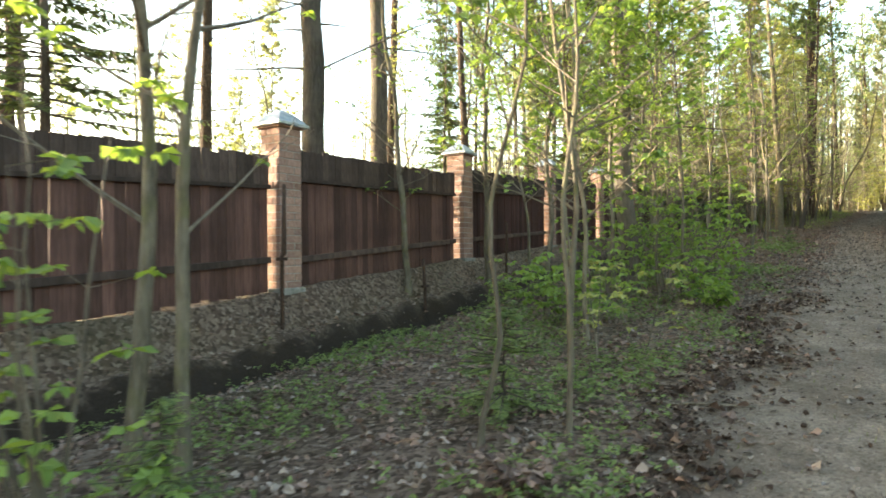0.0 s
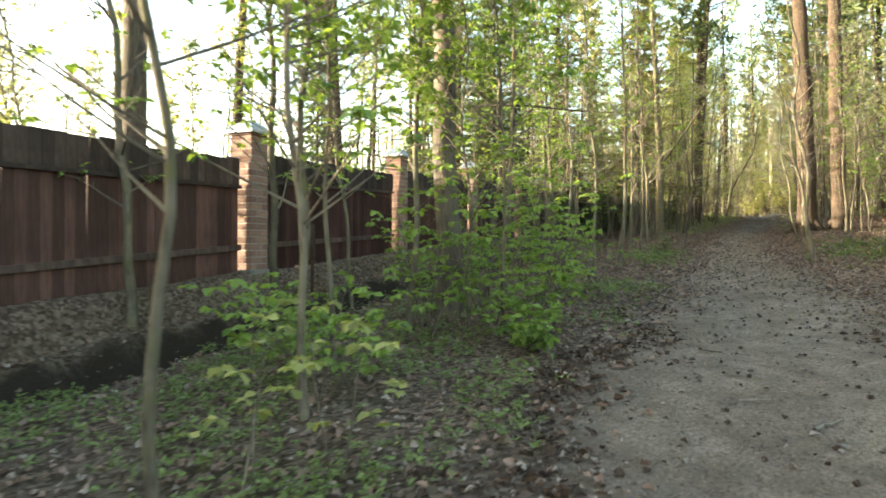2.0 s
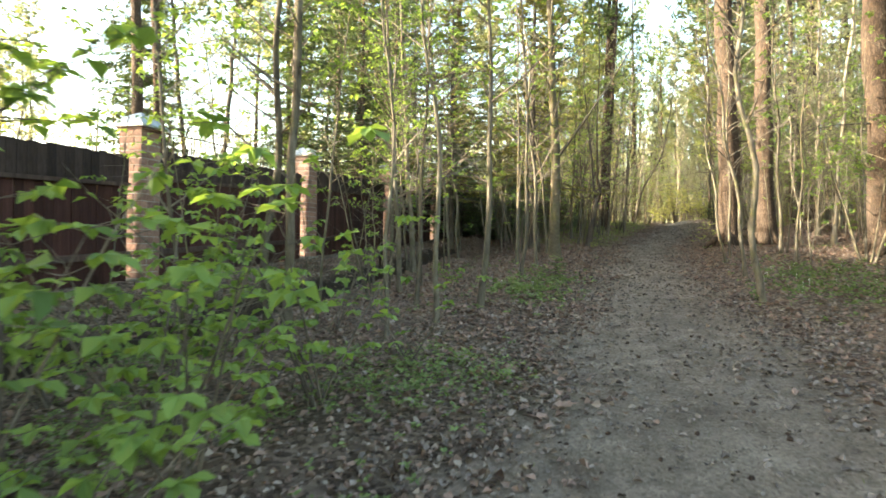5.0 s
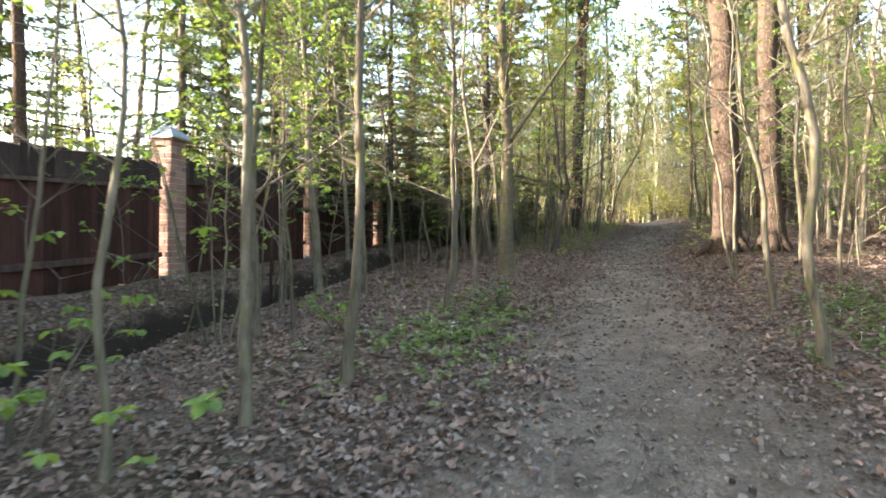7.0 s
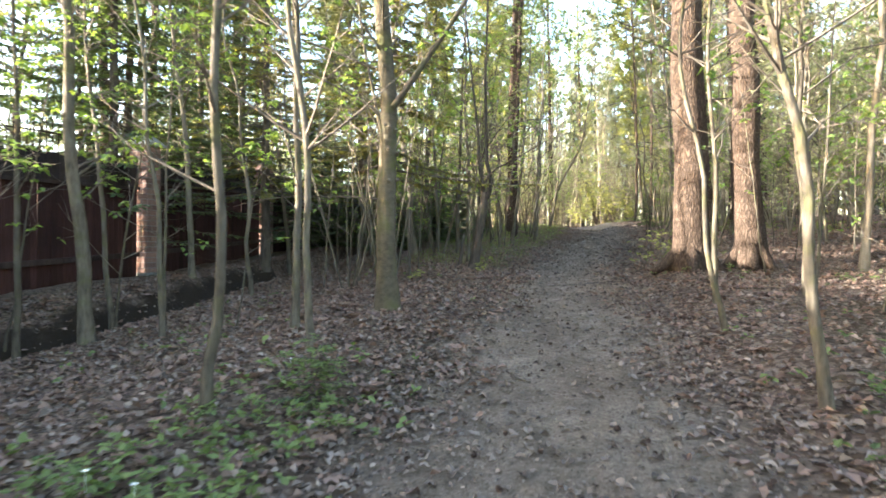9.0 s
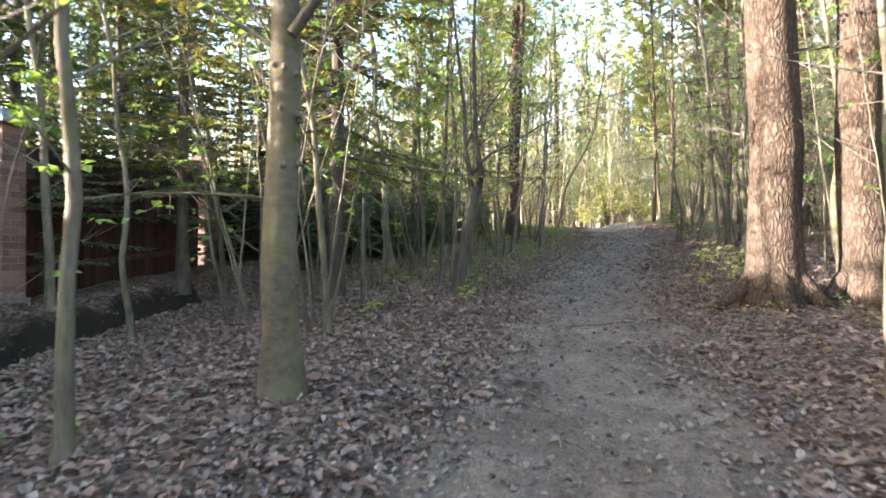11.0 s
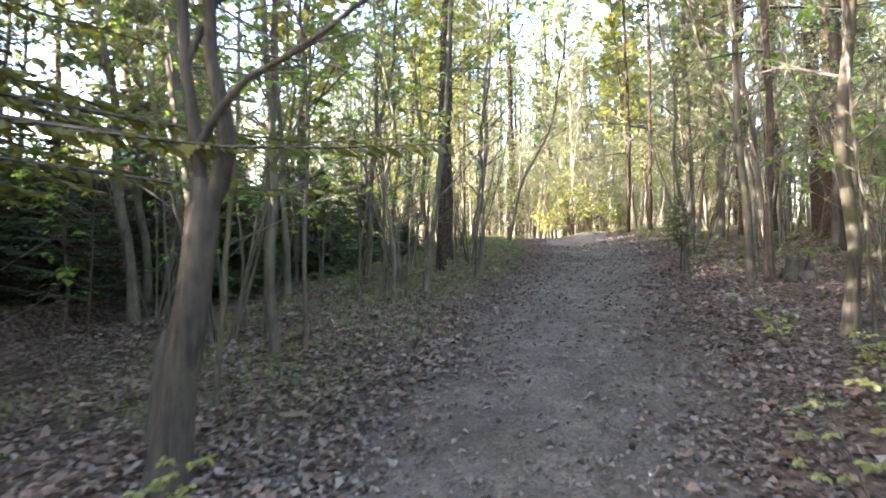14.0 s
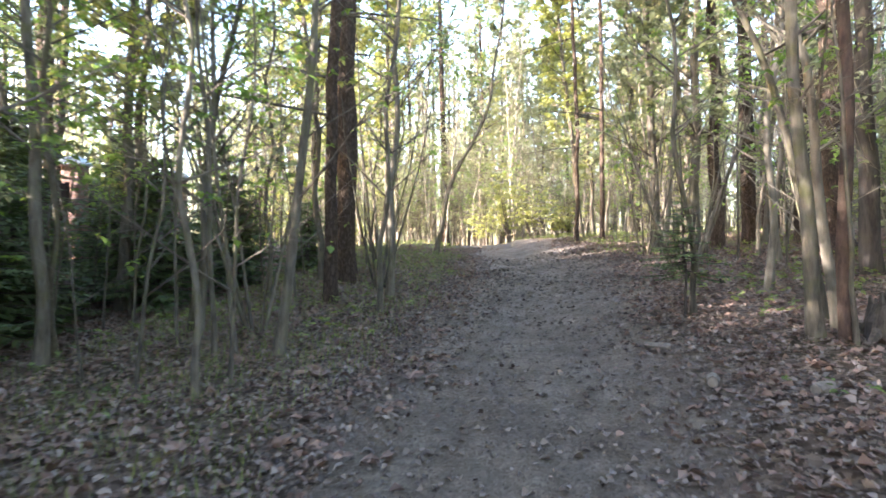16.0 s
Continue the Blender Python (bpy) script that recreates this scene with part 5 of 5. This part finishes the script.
herbs("herb_carpet", "patchy carpet of low green woodland herbs", 12000, lambda x, y: smooth(1.0, 1.4, off_path(x, y)) * np.clip(patchy(x, y) * 1.5 - 0.35, 0.05, 0.9) * (x > fence_x(y) + 0.5) * (1 - 0.95 * ditch(x, y)), (-5.6, -0.6, 0.5, 13.5), 0.042, HERB, 21)
herbs("anemone_patch", "green wood anemone plants beside the path", 3600, lambda x, y: np.exp(-((x - 2.4) / 0.7) ** 2 - ((y - 18.3) / 1.5) ** 2), (1.2, 4.5, 14, 24), 0.06, HERB, 22, 22)
herbs("herb_patch", "green herb patch among fallen leaves", 1900, lambda x, y: 0.9 * np.exp(-((x + 1.8) / 0.6) ** 2 - ((y - 17.6) / 1.4) ** 2), (-3.2, -0.9, 14, 21), 0.06, HERB, 23, 5)
herbs("bankside_herbs", "scattered green herbs on the forest floor", 3600, lambda x, y: 0.5 * np.clip(patchy(x * 0.7, y * 0.8) * 1.6 - 0.7, 0, 1) * smooth(1.1, 1.5, off_path(x, y)), (-5.5, 5.5, 13, 36), 0.05, HERB, 24)
herbs("verge_herbs", "low green plants on the sunny verge", 1800, lambda x, y: smooth(1.1, 1.7, off_path(x, y)) * 0.8, (-4, 9, 33, 50), 0.08, GRASS, 25)


def grass(name, n, keep, area, tall, seed):
    rng = np.random.default_rng(seed)
    x, y = scatter_xy(rng, n, *area, keep)
    k = len(x)
    s = Soup()
    a = rng.random(k) * 6.28
    s.leaves(np.stack([x, y, rough_land(x, y) - 0.01], 1), np.stack([0.45 * np.cos(a), 0.45 * np.sin(a), np.ones(k)], 1), np.stack([np.cos(a), np.sin(a), np.zeros(k)], 1), tall * (0.5 + 0.8 * rng.random(k)), 0.006)
    tagged(new(name, s.mesh(name, GRASS)), "thin tufts of green grass at the path edge", "grass", kind="stuff")


grass("verge_grass", 20000, lambda x, y: smooth(1.0, 1.4, off_path(x, y)) * np.clip(patchy(x, y) + 0.2, 0, 1), (-4.2, 0.2, 27, 44), 0.13, 31)
grass("far_grass", 9000, lambda x, y: smooth(0.95, 1.3, off_path(x, y)), (-4, 7, 40, 54), 0.18, 32)
grass("path_tufts", 1800, lambda x, y: np.clip(patchy(x * 2, y * 2) * 2 - 1.2, 0, 1), (-0.6, 2.4, 3, 13), 0.05, 33)


# ---- small things on the ground ----
def cone_mesh():
    s = Soup()
    rng = np.random.default_rng(5)
    z = np.linspace(-0.024, 0.024, 6)
    s.tube(np.stack([z, z * 0, z * 0], 1), [0.005, 0.013, 0.016, 0.015, 0.010, 0.004], 7, 0.2, rng)
    for i in range(22):
        t = rng.uniform(-0.02, 0.02)
        a = rng.random() * 6.28
        r = 0.014 * (1 - abs(t) / 0.035)
        s.leaves([(t, math.cos(a) * r, math.sin(a) * r)], [(0.6, math.cos(a), math.sin(a))], [(1, 0, 0)], 0.012, 0.011)
    return s.mesh("pine_cone", CONE)


CONE_ME = cone_mesh()
rng = np.random.default_rng(55)
placed = 0
while placed < 240:
    y = rng.uniform(2.5, 36)
    x = path_mid(y) + rng.normal(0, 0.75)
    if y > 12 and rng.random() < 0.35:
        continue
    c = new("pine_cone", CONE_ME)
    c.location = (x, y, height(x, y) + 0.011)
    c.rotation_euler = (rng.random() * 6, rng.normal(0, 0.2), rng.random() * 6)
    c.scale = [rng.uniform(0.55, 1.0)] * 3
    tagged(c, "dark brown pine cone lying on the path", "pine cone", "fallen pine cones")
    placed += 1


def fallen_stick(x, y, length, turn, thick_, mat, label):
    SEED[0] += 1
    rng = np.random.default_rng(SEED[0])
    n = 7
    t = np.linspace(-0.5, 0.5, n) * length
    px, py = x + t * math.cos(turn) + rng.normal(0, 0.012, n), y + t * math.sin(turn) + rng.normal(0, 0.012, n)
    pz = rough_land(px, py) + thick_ * 0.8
    base = np.array([x, y, height(x, y)])
    s = Soup()
    s.tube(np.stack([px, py, pz], 1) - base, thick_ * np.linspace(1, 0.5, n), 6, 0.2, rng)
    if length > 0.5:
        k = 3
        s.tube([np.array([px[k], py[k], pz[k]]) - base, np.array([px[k] + 0.14, py[k] + 0.1, pz[k] + 0.02]) - base], [thick_ * 0.5, thick_ * 0.2], 5)
    ob = new("fallen_stick", s.mesh("fallen_stick", mat, True))
    ob.location = base
    tagged(ob, label, "stick", "sticks on the ground")


PALESTICK, DARKSTICK = "pale bare broken stick lying on the ground", "thin dark fallen twig lying on the ground"
fallen_stick(0.32, 7.88, 0.22, 0.5, 0.008, WOOD, PALESTICK)
fallen_stick(0.72, 7.50, 0.30, 0.9, 0.014, WOOD, PALESTICK)
fallen_stick(-0.05, 25.1, 0.5, 0.35, 0.009, DARKBARK, DARKSTICK)
fallen_stick(0.55, 25.3, 0.7, 0.3, 0.009, DARKBARK, DARKSTICK)
fallen_stick(0.1, 9.2, 0.4, -0.2, 0.007, DARKBARK, DARKSTICK)
fallen_stick(-0.3, 10.9, 0.35, 0.9, 0.008, WOOD, PALESTICK)
fallen_stick(-0.9, 4.6, 0.6, 0.2, 0.014, TWIG, DARKSTICK)
fallen_stick(-0.4, 20.0, 0.35, 2.2, 0.009, DARKBARK, DARKSTICK)
fallen_stick(0.9, 18.1, 0.25, 1.2, 0.008, WOOD, PALESTICK)
fallen_stick(0.8, 28.76, 0.2, 1.1, 0.012, WOOD, PALESTICK)
fallen_stick(-3.3, 19.6, 1.4, 2.3, 0.016, DARKBARK, "long dark fallen branch among the leaves")
fallen_stick(-2.4, 20.9, 1.2, 2.2, 0.014, DARKBARK, "long dark fallen branch among the leaves")
fallen_stick(1.9, 24.2, 0.9, 0.2, 0.018, PINEBARK, "brown bark-covered branch by the pine's foot")
fallen_stick(-1.3, 17.2, 0.5, 0.0, 0.022, DARKBARK, DARKSTICK)
fallen_stick(1.9, 23.2, 0.8, 0.1, 0.012, DARKBARK, DARKSTICK)


def log_piece(x, y, length, r, turn):
    SEED[0] += 1
    rng = np.random.default_rng(SEED[0])
    s, e = Soup(), Soup()
    s.tube([(-length / 2, 0, 0), (-length / 4, 0, 0.004), (length / 4, 0, 0), (length / 2, 0, 0)], [r, r * 1.05, r, r * 0.9], 9, 0.25, rng)
    e.tube([(-length / 2 - 0.003, 0, 0), (-length / 2 - 0.012, 0, 0)], [r * 0.9, r * 0.8], 9)
    p = thing("wood_block", (x, y, height(x, y) + r * 0.8), "short pale cut wood chunk lying on the leaves", "wood block", "cut wood chunks", turn)
    part("block", s.mesh("block", WOOD), p)
    part("cut_end", e.mesh("cut_end", WOOD), p, "pale sawn end")


log_piece(1.60, 31.5, 0.17, 0.04, 1.2)
log_piece(1.55, 32.5, 0.24, 0.032, 2.3)
log_piece(2.15, 31.2, 0.18, 0.04, 0.6)


def tree_stump(x, y, r, tall):
    rng = np.random.default_rng(66)
    s, t = Soup(), Soup()
    s.tube([(0, 0, -0.1), (0, 0, 0.03), (0, 0, tall * 0.5), (0, 0, tall)], [r * 1.8, r * 1.35, r, r * 0.8], 16, 0.55, rng)
    for i in range(7):
        q = i * 0.9 + 0.4 * rng.random()
        s.tube([(math.cos(q) * r * 0.7, math.sin(q) * r * 0.7, tall * 0.6), (math.cos(q) * r * 0.8, math.sin(q) * r * 0.8, tall * (1.0 + 0.5 * rng.random()))], [r * 0.3, r * 0.06], 5)
        s.tube([(math.cos(q) * r * 0.8, math.sin(q) * r * 0.8, tall * 0.3), (math.cos(q) * r * 1.6, math.sin(q) * r * 1.6, 0.03), (math.cos(q) * r * 2.4, math.sin(q) * r * 2.4, -0.04)], [r * 0.35, r * 0.25, r * 0.1], 6, 0.3, rng)
    t.tube([(0, 0, tall - 0.03), (0, 0, tall + 0.012)], [r * 0.75, r * 0.5], 14, 0.3, rng)
    p = thing("tree_stump", (x, y, height(x, y)), "low rotting dark brown tree stump with flared roots", "tree stump")
    part("stump", s.mesh("stump", DARKBARK), p)
    part("cut_face", t.mesh("cut_face", REDBARK), p, "split red-brown wood face")


tree_stump(3.35, 32.4, 0.16, 0.28)
pine(2.98, 32.3, 0.11, (-0.02, 0, 2.8), (-0.08, 0, 5.0), 12.0, 6.5, REDBARK, "young pine with flaking reddish bark near the stump")
